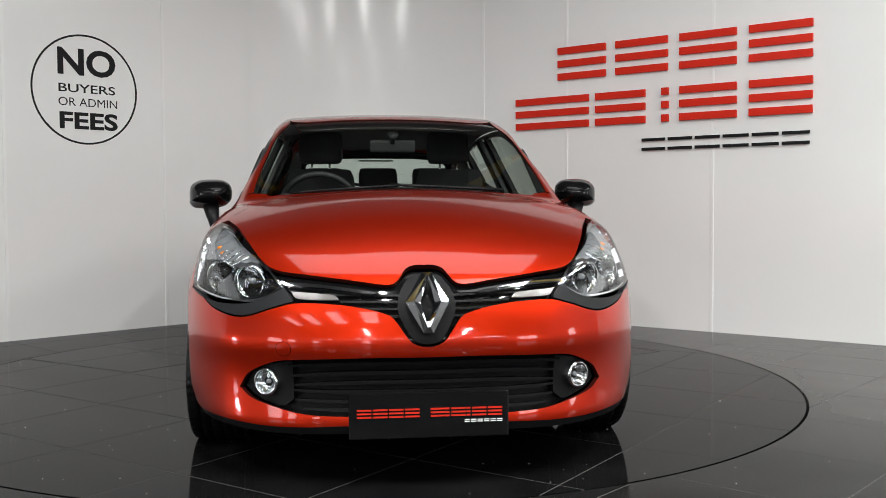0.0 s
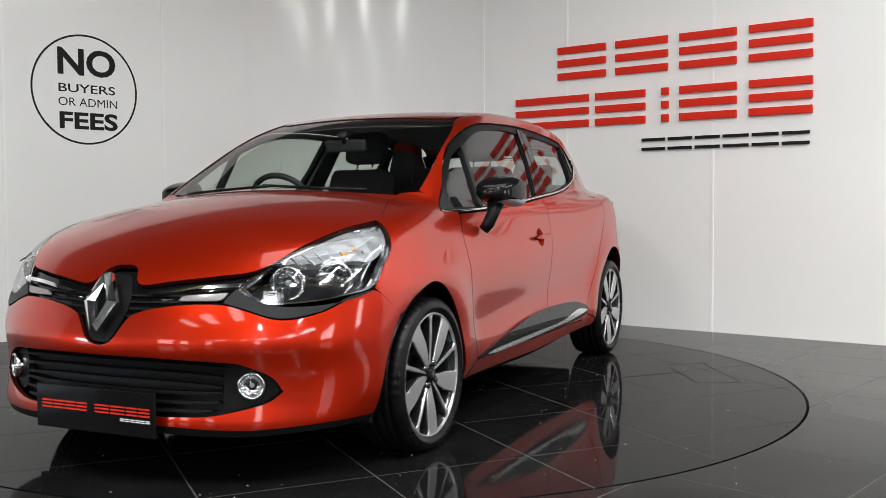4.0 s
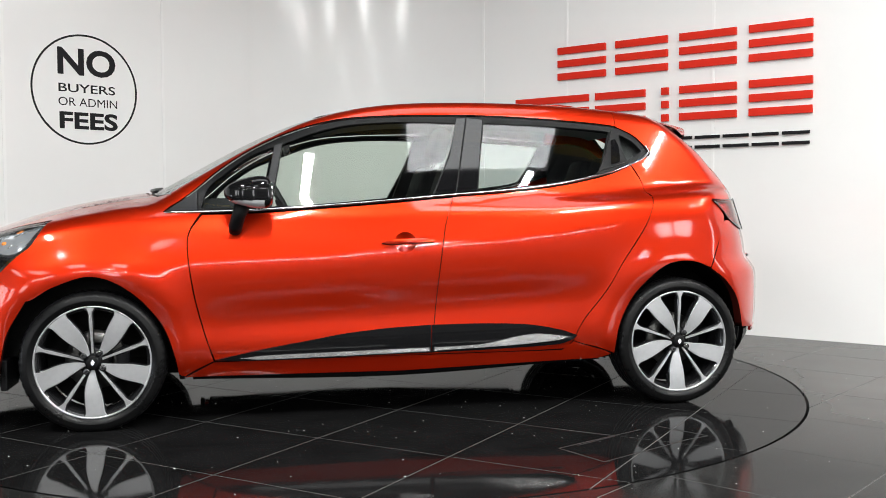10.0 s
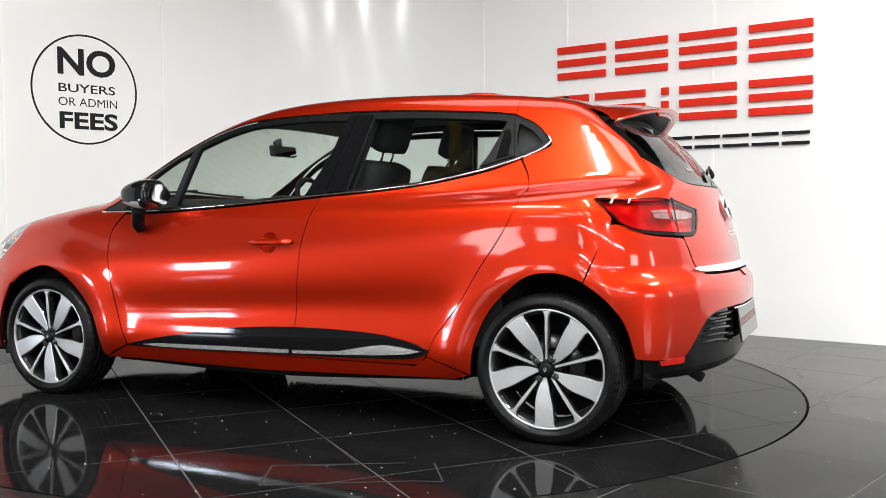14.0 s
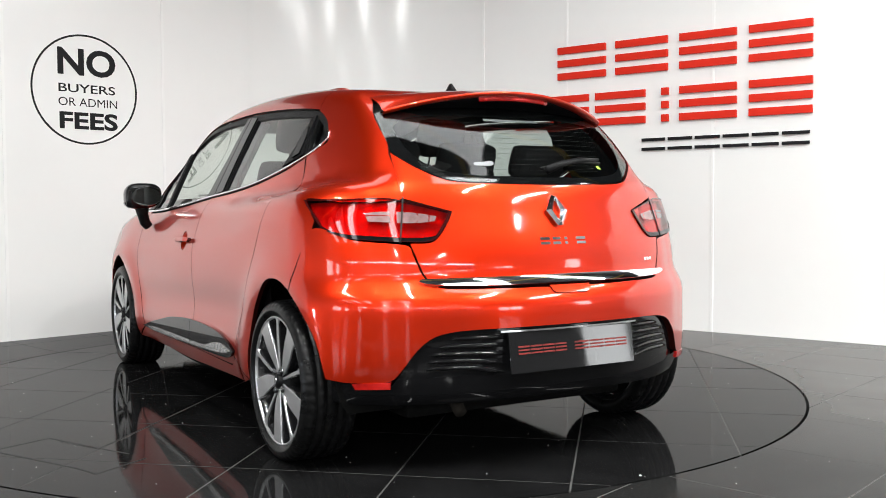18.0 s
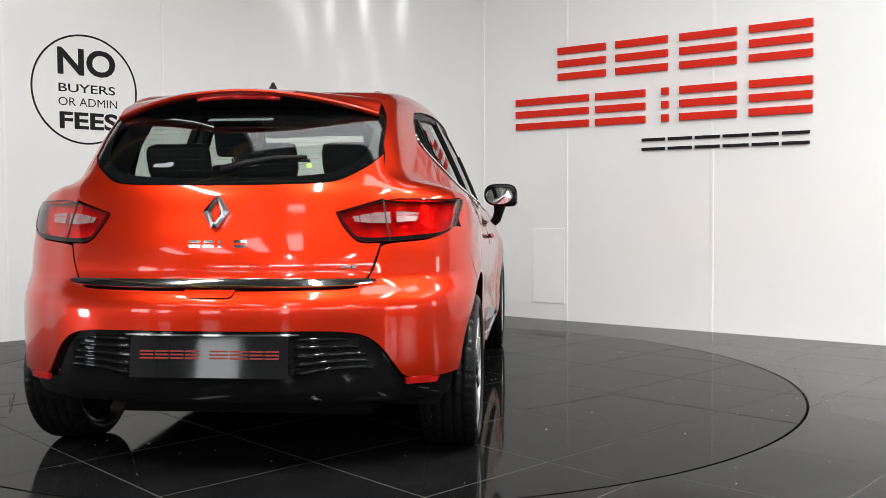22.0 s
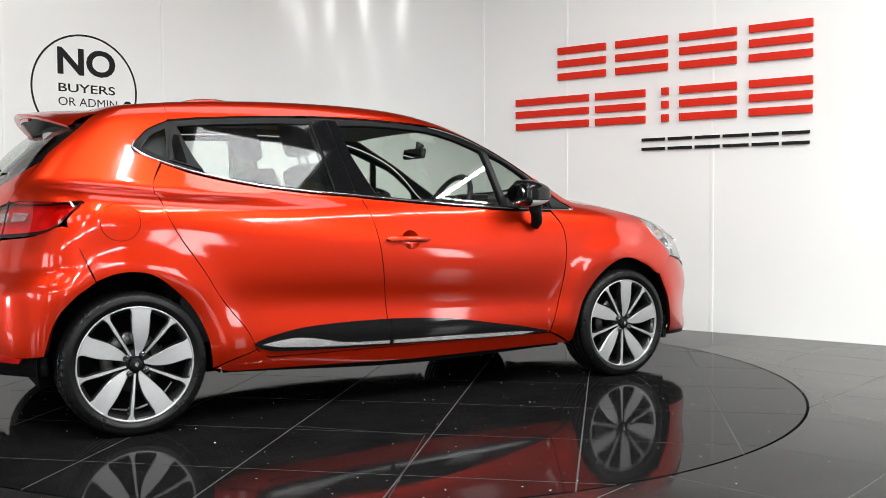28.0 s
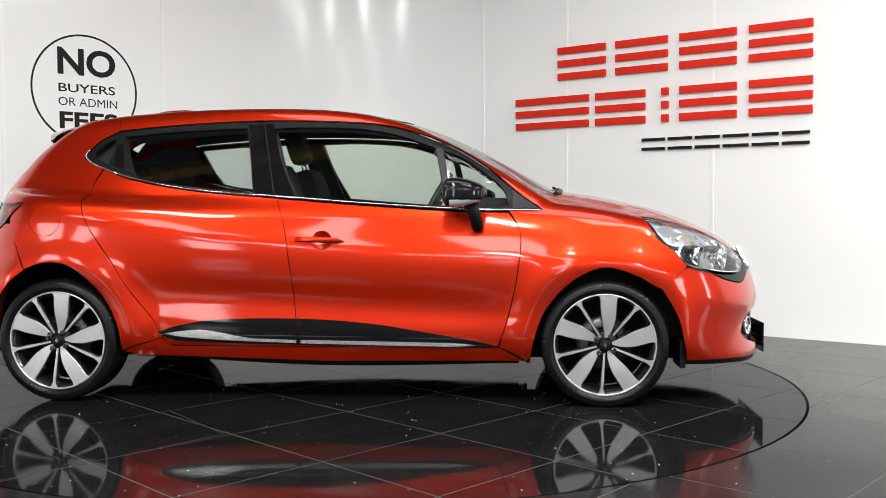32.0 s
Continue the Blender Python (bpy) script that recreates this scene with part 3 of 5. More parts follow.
def from_flat(q, way):
    u, v = np.asarray(q, float).T
    o, n = np.zeros_like(u), np.ones_like(u)
    if way == "S":
        return cast(np.stack([u, 1.1 * n, v], -1), np.stack([o, -n, o], -1), 1.1)
    if way == "D":
        k = 0.7071
        return cast(np.stack([u, -k * v + 1.8 * k, k * v + 1.8 * k], -1), np.stack([o, -k * n, -k * n], -1), 2.0, 110)
    if way == "T":
        return cast(np.stack([u, v, 1.6 * n], -1), np.stack([o, o, -n], -1), 1.5)
    if way == "X":
        return cast(np.stack([-2.2 * n, u, v], -1), np.stack([n, o, o], -1), 1.5)
    a = u / (0.9 if way == "F" else 0.85)
    s = 1 if way == "F" else -1
    d = np.stack([s * np.cos(a), np.sin(a), o], -1)
    start = np.stack([(FRONT_AXIS if way == "F" else REAR_AXIS) * n, o, v], -1)
    return cast(start + d * 1.25, -d, 1.2)


def rounded(pts, step, curve):
    """An outline with points every step, curved through its points or straight between them."""
    pts = np.asarray(pts, float)
    n, out = len(pts), []
    for i in range(n):
        p0, p1, p2, p3 = pts[i - 1], pts[i], pts[(i + 1) % n], pts[(i + 2) % n]
        m = max(1, int(math.ceil(np.linalg.norm(p2 - p1) / step)))
        t1, t2 = (p2 - p0) / 2, (p3 - p1) / 2
        # sharp corners stay sharp, and tangents keep to the shorter span
        def bent(a, b, c):
            u, v = b - a, c - b
            return np.dot(u, v) < 0.55 * np.linalg.norm(u) * np.linalg.norm(v)
        span = np.linalg.norm(p2 - p1)
        if bent(p0, p1, p2):
            t1 = p2 - p1
        if bent(p1, p2, p3):
            t2 = p2 - p1
        for t in (t1, t2):
            ln = np.linalg.norm(t)
            if ln > span:
                t *= span / ln
        for k in range(m):
            s = k / m
            if curve:
                out.append((2 * s ** 3 - 3 * s ** 2 + 1) * p1 + (s ** 3 - 2 * s ** 2 + s) * t1 + (-2 * s ** 3 + 3 * s ** 2) * p2 + (s ** 3 - s ** 2) * t2)
            else:
                out.append(p1 + (p2 - p1) * s)
    return np.array(out)


def within(q, poly):
    """Which points lie inside an outline."""
    x, y = q[:, 0][:, None], q[:, 1][:, None]
    a, b = poly, np.roll(poly, -1, 0)
    hit = ((a[:, 1] > y) != (b[:, 1] > y)) & (x < (b[:, 0] - a[:, 0]) * (y - a[:, 1]) / (b[:, 1] - a[:, 1] + 1e-12) + a[:, 0])
    return hit.sum(1) % 2 == 1


def gap_to(q, poly):
    a, b = poly, np.roll(poly, -1, 0)
    d = b - a
    w = q[:, None] - a[None]
    t = np.clip((w * d).sum(-1) / ((d * d).sum(-1) + 1e-12), 0, 1)
    return np.linalg.norm(w - t[..., None] * d, axis=-1).min(1)


def shrink(poly, by):
    """Move an outline inwards by a small gap."""
    a, b = np.roll(poly, 1, 0), np.roll(poly, -1, 0)
    d = b - a
    nrm = np.stack([-d[:, 1], d[:, 0]], -1) / (np.linalg.norm(d, axis=1)[:, None] + 1e-9)
    area = 0.5 * np.sum(poly[:, 0] * np.roll(poly[:, 1], -1) - np.roll(poly[:, 0], -1) * poly[:, 1])
    return poly + nrm * by * (1 if area > 0 else -1)


def panel(points, way, step=0.03, out=0.0, rim=0.018, gap=0.0009, curve=True, holes=(), flat=False, lift=None):
    """A piece of the skin inside an outline, with turned-in edges. points: 3D points near the skin, or already flat."""
    def outline(pp, g):
        q = np.asarray(pp, float) if flat else to_flat(pp, way)
        return shrink(rounded(q, step * 0.6, curve), g)
    edge = outline(points, gap)
    cuts = [outline(h, -gap) for h in holes]
    lo, hi = edge.min(0), edge.max(0)
    gx, gy = np.meshgrid(np.arange(lo[0], hi[0], step), np.arange(lo[1], hi[1], step))
    q = np.stack([gx.ravel(), gy.ravel()], -1)
    keep = within(q, edge) & (gap_to(q, edge) > step * 0.45)
    for c in cuts:
        keep &= ~within(q, c) & (gap_to(q, c) > step * 0.45)
    q = q[keep]
    loops, pts, con = [edge] + cuts, [], []
    for lp in loops:
        base = sum(len(p) for p in pts)
        con += [(base + i, base + (i + 1) % len(lp)) for i in range(len(lp))]
        pts.append(lp)
    allp = np.concatenate(pts + [q])
    v2, _, f2, _, _, _ = delaunay_2d_cdt([Vector(p) for p in allp], con, [], 0, 1e-6)
    v2 = np.array([tuple(v) for v in v2])
    f2 = np.array([f for f in f2 if len(f) == 3])
    mid = v2[f2].mean(1)
    ok = within(mid, edge)
    for c in cuts:
        ok &= ~within(mid, c)
    f2 = f2[ok]
    p = from_flat(v2, way)
    good = ~np.isnan(p).any(1)
    f2 = f2[good[f2].all(1)]
    p = np.where(good[:, None], p, 0)
    nrm = np.where(good[:, None], slope(np.where(good[:, None], p, 1.0)), 0)
    push = out if lift is None else out + lift(v2)[:, None]
    p = p + nrm * push
    # faces look outwards
    fn = np.cross(p[f2[:, 1]] - p[f2[:, 0]], p[f2[:, 2]] - p[f2[:, 0]])
    flip = (fn * nrm[f2].mean(1)).sum(1) < 0
    f2[flip] = f2[flip][:, ::-1]
    verts, norms, faces = p.tolist(), nrm.tolist(), f2.tolist()
    if rim:
        count = {}
        for f in faces:
            for a, b in zip(f, f[1:] + f[:1]):
                count[(a, b)] = count.get((a, b), 0) + 1
        top, low = {}, {}
        for a, b in [e for e in count if (e[1], e[0]) not in count]:
            for v in (a, b):
                if v not in top:
                    top[v] = len(verts)
                    verts.append(verts[v])
                    norms.append(norms[v])
                    low[v] = len(verts)
                    verts.append((np.array(verts[v]) - rim * nrm[v]).tolist())
                    norms.append(norms[v])
            side = np.cross(nrm[a], p[b] - p[a])
            side = -side / (np.linalg.norm(side) + 1e-9)
            for v in (top[a], top[b], low[a], low[b]):
                norms[v] = side.tolist()
            faces.append([top[b], top[a], low[a], low[b]])
    used = sorted({i for f in faces for i in f})
    idx = {o: i for i, o in enumerate(used)}
    me = bpy.data.meshes.new("panel")
    me.from_pydata([verts[i] for i in used], [], [[idx[i] for i in f] for f in faces])
    me.update()
    me.polygons.foreach_set("use_smooth", [True] * len(me.polygons))
    if lift is None:
        me.normals_split_custom_set_from_vertices([norms[i] for i in used])
    return me


def mirrored(me):
    """The same piece on the car's other side."""
    v = np.zeros(len(me.vertices) * 3)
    me.vertices.foreach_get("co", v)
    v = v.reshape(-1, 3) * (1, -1, 1)
    two = bpy.data.meshes.new(me.name)
    two.from_pydata(v.tolist(), [], [list(f.vertices)[::-1] for f in me.polygons])
    two.update()
    two.polygons.foreach_set("use_smooth", [f.use_smooth for f in me.polygons])
    if me.has_custom_normals:
        norms = [None] * len(me.vertices)
        for l, c in zip(me.loops, me.corner_normals):
            norms[l.vertex_index] = (c.vector.x, -c.vector.y, c.vector.z)
        two.normals_split_custom_set_from_vertices(norms)
    return two


def both(name, me, mat, parent, label=""):
    """A part on the left side and its twin on the right."""
    return part(name, me, mat, parent, label), part(name, mirrored(me), mat, parent, label)


def top3(pts):
    """Points seen from above, brought to the skin."""
    return [tuple(p) for p in from_flat(pts, "T")]


def sym(half):
    """A whole outline from its left half, front to back or top to bottom."""
    return list(half) + [(x, -y, z) for x, y, z in reversed(half) if abs(y) > 1e-6]


def disc_outline(x, y, z, r, way, n=20):
    """A round outline lying on the skin about a point, in flat terms."""
    c = to_flat([(x, y, z)], way)[0]
    return [(c[0] + r * math.cos(2 * math.pi * k / n), c[1] + r * math.sin(2 * math.pi * k / n)) for k in range(n)]



# ---- the car ----
car = tagged(new("car"), "bright metallic red five-door hatchback with black trim on a turntable", "car")

BELT_LINE = [(1.007, .903), (.8, .905), (.617, .911), (.37, .926), (.123, .944), (-.244, .975), (-.503, .995), (-.758, 1.026), (-.993, 1.075), (-1.155, 1.128)]
DLO_TOP = [(-1.238, 1.186), (-1.172, 1.262), (-1.083, 1.302), (-.908, 1.320), (-.646, 1.336), (-.36, 1.345), (0, 1.338), (.237, 1.321), (.39, 1.287), (.515, 1.243), (.64, 1.183), (.761, 1.103), (.873, 1.008), (.95, .948)]


def side3(pts):
    """Side-view points brought to the skin."""
    return [tuple(p) for p in from_flat(pts, "S")]


HOOD_EDGE = [(1.05, .575), (1.10, .598), (1.18, .605), (1.304, .655), (1.40, .692), (1.463, .702)]
SCREEN_EDGE = [(.990, .645), (.87, .632), (.68, .600), (.50, .570), (.345, .522), (.31, .44)]
ROOF_EDGE = [(.22, .517), (-.1, .520), (-.4, .525), (-.75, .520), (-1.083, .505)]
hood = sym([(1.150, 0, 0), (1.128, .27, 0), (1.070, .50, 0), (1.050, .575, 0), (1.10, .598, 0), (1.18, .605, 0), (1.304, .655, 0), (1.40, .692, 0), (1.463, .702, 0), (1.60, .655, 0), (1.767, .602, 0),
            (1.914, .522, 0), (1.985, .38, 0), (2.035, .193, 0), (2.043, .105, 0), (1.996, .061, 0), (1.984, .03, 0), (1.984, 0, 0)])
part("hood", panel(hood, "T", 0.03), RED, car)

fender = [(.857, .757, .895), (.93, .755, .893), (1.015, .747, .896), (.985, .725, .935), (.990, .662, .974), (1.028, .592, .985)] + top3(HOOD_EDGE) + [
          (1.526, .796, .778), (1.601, .805, .713), (1.668, .805, .640), *side3([(1.610, .592), (1.551, .545), (1.443, .601), (1.29, .642), (1.14, .575), (1.02, .440), (.968, .30), (.955, .222), (.93, .209), (.811, .2715), (.852, .406), (.896, .603)]), (.912, .815, .797)]
both("fender", panel(fender, "D", 0.03), RED, car)

frame_low = side3([(x, z + .004) for x, z in DLO_TOP[2:]])
cant = frame_low + [(1.01, .735, .905), (.99, .70, .958)] + top3(SCREEN_EDGE[:5]) + top3(ROOF_EDGE)
both("side_frame", panel(cant, "D", 0.025, rim=0.006), RED, car)

door_f = [(.853, 0, .893), (.617, 0, .899), (.37, 0, .914), (.123, 0, .932), (-.240, 0, .963), (-.196, 0, .839), (-.165, 0, .643), (-.144, 0, .443), (-.127, 0, .27), (.2, 0, .268), (.805, 0, .272), (.849, 0, .406), (.893, 0, .603), (.909, 0, .797)]
HANDLE_DISH = side3([(-.015 + .047 * math.cos(k * math.pi / 12), .767 + .045 * math.sin(k * math.pi / 12)) for k in range(24)])
both("front_door", panel(door_f, "S", 0.03, holes=[HANDLE_DISH]), RED, car)
door_r = [(-.242, 0, .965), (-.503, 0, .985), (-.758, 0, 1.016), (-.993, 0, 1.064), (-1.130, 0, 1.112), (-1.172, 0, 1.03), (-1.175, 0, .95), (-1.127, 0, .834), (-1.013, 0, .663), (-.938, 0, .54), (-.829, 0, .403), (-.778, 0, .31), (-.735, 0, .275), (-.129, 0, .27), (-.146, 0, .443), (-.167, 0, .643), (-.198, 0, .839)]
both("rear_door", panel(door_r, "S", 0.03), RED, car)
sill = [(.93, 0, .206), (.810, 0, .268), (-.73, 0, .2685), (-.785, 0, .309), (-.812, 0, .2985), (-.93, 0, .2635), (-.965, 0, .245), (-.90, 0, .225), (0, 0, .198)]
both("sill", panel(sill, "S", 0.03, curve=False), RED, car)
quarter = [*side3([(-.782, .3125), (-.831, .403), (-.940, .54), (-1.015, .663), (-1.129, .834), (-1.177, .95), (-1.174, 1.03), (-1.136, 1.116)]), (-1.242, .63, 1.172), (-1.248, .625, 1.19), (-1.178, .60, 1.265), (-1.083, .585, 1.307),
           *top3([(-1.083, .505), (-1.25, .50), (-1.36, .49)]), *aft([(-1.402, .537, 1.268), (-1.528, .545, 1.163), (-1.563, .553, 1.120), (-1.615, .556, 1.070), (-1.700, .556, .973)]), (-1.708, .572, .955), (-1.602, .737, .952), (-1.476, .80, .951), (-1.540, .808, .884), (-1.535, .822, .845), *side3([(-1.490, .7415), (-1.445, .634), (-1.375, .660), (-1.307, .667), (-1.235, .655), (-1.170, .615), (-1.065, .51), (-1.0, .38), (-.978, .247), (-.93, .2655), (-.812, .3005)])]
part("quarter_panel", panel(quarter, "D", 0.03), RED, car)
flap = [(x, y, z) for x, y, z in from_flat([(-1.345 + .078 * math.cos(k * math.pi / 10), .868 + .076 * math.sin(k * math.pi / 10)) for k in range(20)], "S")]
part("quarter_panel", mirrored(panel(quarter, "D", 0.03, holes=[flap])), RED, car)
part("fuel_flap", mirrored(panel(flap, "D", 0.02)), RED, car, "round red fuel filler flap")
roof = sym([(.345, 0, 0), (.335, .268, 0), (.315, .44, 0), *[(x, y, 0) for x, y in ROOF_EDGE], (-1.25, .500, 0), (-1.36, .49, 0), (-1.39, .3, 0), (-1.40, 0, 0)])
part("roof", panel(roof, "T", 0.035), RED, car)
gate = aft(sym([(-1.772, 0, 1.000), (-1.760, .209, 1.002), (-1.72, .379, 1.012), (-1.65, .465, 1.054), (-1.565, .540, 1.114), (-1.608, .547, 1.070), (-1.696, .549, .973), (-1.70, .549, .952), (-1.796, .405, .906), (-1.80, .430, .860), (-1.795, .478, .806), (-1.76, .548, .800), (-1.777, .538, .76), (-1.803, .510, .685), (-1.835, .465, .660), (-1.87, .3, .655), (-1.885, 0, .653)]))
part("tailgate", panel(gate, "R", 0.03), RED, car)
rbump = sym([(-1.9, 0, .645), (-1.88, .3, .647), (-1.84, .468, .652), (-1.808, .518, .682), (-1.78, .548, .76), (-1.765, .560, .793), (-1.672, .725, .812), (-1.575, .80, .852), (-1.532, .826, .8405), *side3([(-1.4910, .7395), (-1.4465, .6315), (-1.525, .573), (-1.596, .482), (-1.635, .347)]),
             (-1.706, .745, .338), (-1.79, .645, .345), (-1.815, .605, .39), (-1.838, .568, .446), (-1.862, .515, .491), (-1.892, .437, .509), (-1.929, .298, .514), (-1.94, 0, .515)])
part("rear_bumper", panel(rbump, "R", 0.03, rim=0.04), RED, car)
diffuser = sym([(-1.94, 0, .513), (-1.929, .298, .512), (-1.892, .437, .507), (-1.862, .513, .489), (-1.838, .565, .444), (-1.815, .602, .388), (-1.79, .640, .326), (-1.706, .742, .334), (-1.635, .80, .343), (-1.63, .79, .252), (-1.72, .66, .242), (-1.80, .5, .242), (-1.85, .2, .250), (-1.85, 0, .252)])
part("rear_valance", panel(diffuser, "R", 0.03, out=-0.022), PIANO, car, "gloss black lower bumper with ribs")
LOWER_GRILLE = sym([(2.122, 0, .430), (2.110, .216, .430), (2.033, .474, .418), (2.003, .532, .401), (1.967, .591, .368), (1.951, .622, .322), (1.980, .582, .288), (2.037, .495, .261), (2.082, .401, .244), (2.119, .262, .240), (2.12, 0, .238)])
fbump = sym([(2.12, 0, .465), (2.119, .051, .481), (2.115, .096, .539), (2.111, .123, .567), (2.099, .196, .589), (2.075, .306, .604), (2.035, .440, .606), (2.002, .511, .587), (1.944, .609, .556), (1.85, .700, .575), (1.755, .765, .618), (1.668, .805, .638), *side3([(1.610, .5925), (1.549, .548), (1.623, .42), (1.655, .30), (1.668, .212)]), (1.76, .758, .211), (1.86, .69, .209), (1.945, .605, .204), (2.0, .52, .199), (2.055, .40, .201), (2.093, .27, .208), (2.105, 0, .210)])
TOW = disc_outline(2.03, -.463, .458, .024, "F", 16)
TOW3 = [tuple(p) for p in from_flat(TOW, "F")]
part("front_bumper", panel(fbump, "F", 0.03, holes=[LOWER_GRILLE, TOW3]), RED, car)
part("tow_cap", panel(TOW3, "F", 0.01, gap=0.0006), RED, car)
screen = sym([(1.140, 0, 0), (1.118, .277, 0), (1.055, .50, 0), *[(x, y, 0) for x, y in SCREEN_EDGE], (.340, .268, 0), (.350, 0, 0)])
windscreen = part("windscreen", panel(screen, "T", 0.04, out=-0.004, rim=0.006), GLASS, car)
windscreen.visible_shadow = False
DLO = BELT_LINE + DLO_TOP



def turned(me, m):
    me.transform(m)
    me.update()
    return me


# ---- windows and their frames ----
QLIGHT = [(.858, 0, .925), (.600, 0, .926), (.545, 0, 1.195), (.640, 0, 1.158), (.745, 0, 1.085), (.83, 0, 1.008)]
FGLASS = [(.560, 0, .928), (.37, 0, .937), (.123, 0, .955), (-.150, 0, .979), (-.235, 0, 1.15), (-.290, 0, 1.312), (-.1, 0, 1.316), (.1, 0, 1.308), (.237, 0, 1.292), (.37, 0, 1.258), (.505, 0, 1.207)]
RGLASS = [(-.365, 0, .998), (-.503, 0, 1.008), (-.758, 0, 1.040), (-.945, 0, 1.075), (-1.0, 0, 1.17), (-1.045, 0, 1.280), (-.9, 0, 1.293), (-.646, 0, 1.308), (-.425, 0, 1.314), (-.395, 0, 1.17)]
RQUARTER = [(-1.120, 0, 1.142), (-1.205, 0, 1.188), (-1.160, 0, 1.235), (-1.098, 0, 1.268), (-1.10, 0, 1.20)]
DLO3 = [(x, 0, z) for x, z in DLO]
frames = both("window_frame", panel(DLO3, "S", 0.03, out=-0.007, rim=0.02, holes=[QLIGHT, FGLASS, RGLASS, RQUARTER]), PLASTIC, car, "satin black window surround")
for name, line, mat in (("quarter_light", QLIGHT, GLASS), ("door_window", FGLASS, GLASS), ("door_window", RGLASS, DARKGLASS), ("quarter_light", RQUARTER, DARKGLASS)):
    for ob in both(name, panel(line, "S", 0.05, out=-0.014, rim=0.0, gap=-0.008), mat, car):
        ob.visible_shadow = False
both("pillar_cover", panel([(-.158, 0, .978), (-.256, 0, .984), (-.337, 0, 1.334), (-.293, 0, 1.332), (-.243, 0, 1.15)], "S", 0.03, out=-0.001, rim=0.01, curve=False), PIANO, car, "gloss black door pillar cover")
both("pillar_cover", panel([(-.262, 0, .985), (-.358, 0, .996), (-.388, 0, 1.17), (-.418, 0, 1.328), (-.343, 0, 1.334)], "S", 0.03, out=-0.001, rim=0.01, curve=False), PIANO, car, "gloss black door pillar cover")
both("handle_cover", panel([(-.957, 0, 1.085), (-1.10, 0, 1.128), (-1.088, 0, 1.20), (-1.078, 0, 1.285), (-1.055, 0, 1.285), (-1.008, 0, 1.17)], "S", 0.025, out=0.001, rim=0.01), PLASTIC, car, "black hidden rear door handle cover")
both("rear_handle", panel([(-1.025, 0, 1.115), (-1.075, 0, 1.130), (-1.078, 0, 1.20), (-1.066, 0, 1.238), (-1.045, 0, 1.235)], "S", 0.02, out=0.008, rim=0.008), PIANO, car)
both("sail_panel", panel([(1.0, 0, .911), (.874, 0, .913), (.874, 0, .998), (.93, 0, .958)], "S", 0.02, out=0.001, rim=0.01, curve=False), GREYPLAST, car, "dark grey mirror corner panel")
both("window_divider", panel([(.597, 0, .925), (.566, 0, .925), (.508, 0, 1.210), (.541, 0, 1.200)], "S", 0.03, out=0.0, rim=0.012, curve=False), GREYPLAST, car)
strip = [(x, z) for x, z in BELT_LINE] + [(-1.215, 1.158), (-1.243, 1.184), (-1.225, 1.212)]
strip = rounded(np.array(strip + strip[::-1][1:-1]), 0.03, True)
strip = strip[:len(strip) // 2 + 1]
line = from_flat(strip, "S")
line = line + slope(line) * 0.002
both("belt_strip", tube(line.tolist(), 0.0055, 6), CHROME, car, "bright chrome strip under the windows")

# ---- lower door trim ----
TRIM_F = [(.812, 0, .279), (.614, 0, .318), (.40, 0, .352), (.246, 0, .376), (.05, 0, .394), (-.1255, 0, .402), (-.1260, 0, .280), (.3, 0, .273), (.615, 0, .270)]
TRIM_R = [(-.1272, 0, .402), (-.35, 0, .402), (-.569, 0, .392), (-.72, 0, .365), (-.800, 0, .338), (-.77, 0, .315), (-.70, 0, .297), (-.4, 0, .285), (-.1277, 0, .280)]
for name, tr in (("door_trim", TRIM_F), ("door_trim", TRIM_R)):
    both(name, panel(tr, "S", 0.025, out=0.012, rim=0.014), PIANO, car, "gloss black lower door trim")
both("trim_insert", panel([(.70, 0, .284), (.614, 0, .292), (.3, 0, .298), (-.116, 0, .304), (-.118, 0, .288), (.3, 0, .280), (.615, 0, .277)], "S", 0.02, out=0.017, rim=0.006), SATIN, car, "chrome insert in the door trim")
both("trim_insert", panel([(-.138, 0, .304), (-.36, 0, .312), (-.50, 0, .338), (-.60, 0, .350), (-.70, 0, .342), (-.765, 0, .332), (-.70, 0, .318), (-.56, 0, .306), (-.4, 0, .298), (-.138, 0, .289)], "S", 0.02, out=0.017, rim=0.006), SATIN, car, "chrome insert in the door trim")

# ---- door handles ----
bowl = panel(disc_outline(-.015, 0, .767, .047, "S"), "S", 0.012, out=-0.001, rim=0.0, gap=-0.001, flat=True,
             lift=lambda q: -0.022 * np.clip(1 - ((q[:, 0] + .015) ** 2 + (q[:, 1] - .767) ** 2) / .046 ** 2, 0, 1))
both("handle_bowl", bowl, RED, car)
both("door_handle", panel([(.090, 0, .762), (.06, 0, .772), (0, 0, .776), (-.08, 0, .779), (-.135, 0, .780), (-.146, 0, .771), (-.135, 0, .762), (-.08, 0, .760), (0, 0, .755), (.06, 0, .755)], "S", 0.008, out=0.026, rim=0.016, gap=0,
                          lift=lambda q: 0.006 * np.clip(1 - ((q[:, 1] - .768) / .013) ** 2, 0, 1) - 0.014 * np.clip((np.abs(q[:, 0] + .028) - .075) / .045, 0, 1)), RED, car)
both("lock_cap", panel(disc_outline(-.128, 0, .771, .006, "S", 10), "S", 0.004, out=0.018, rim=0.003, gap=0, flat=True), CHROME, car)


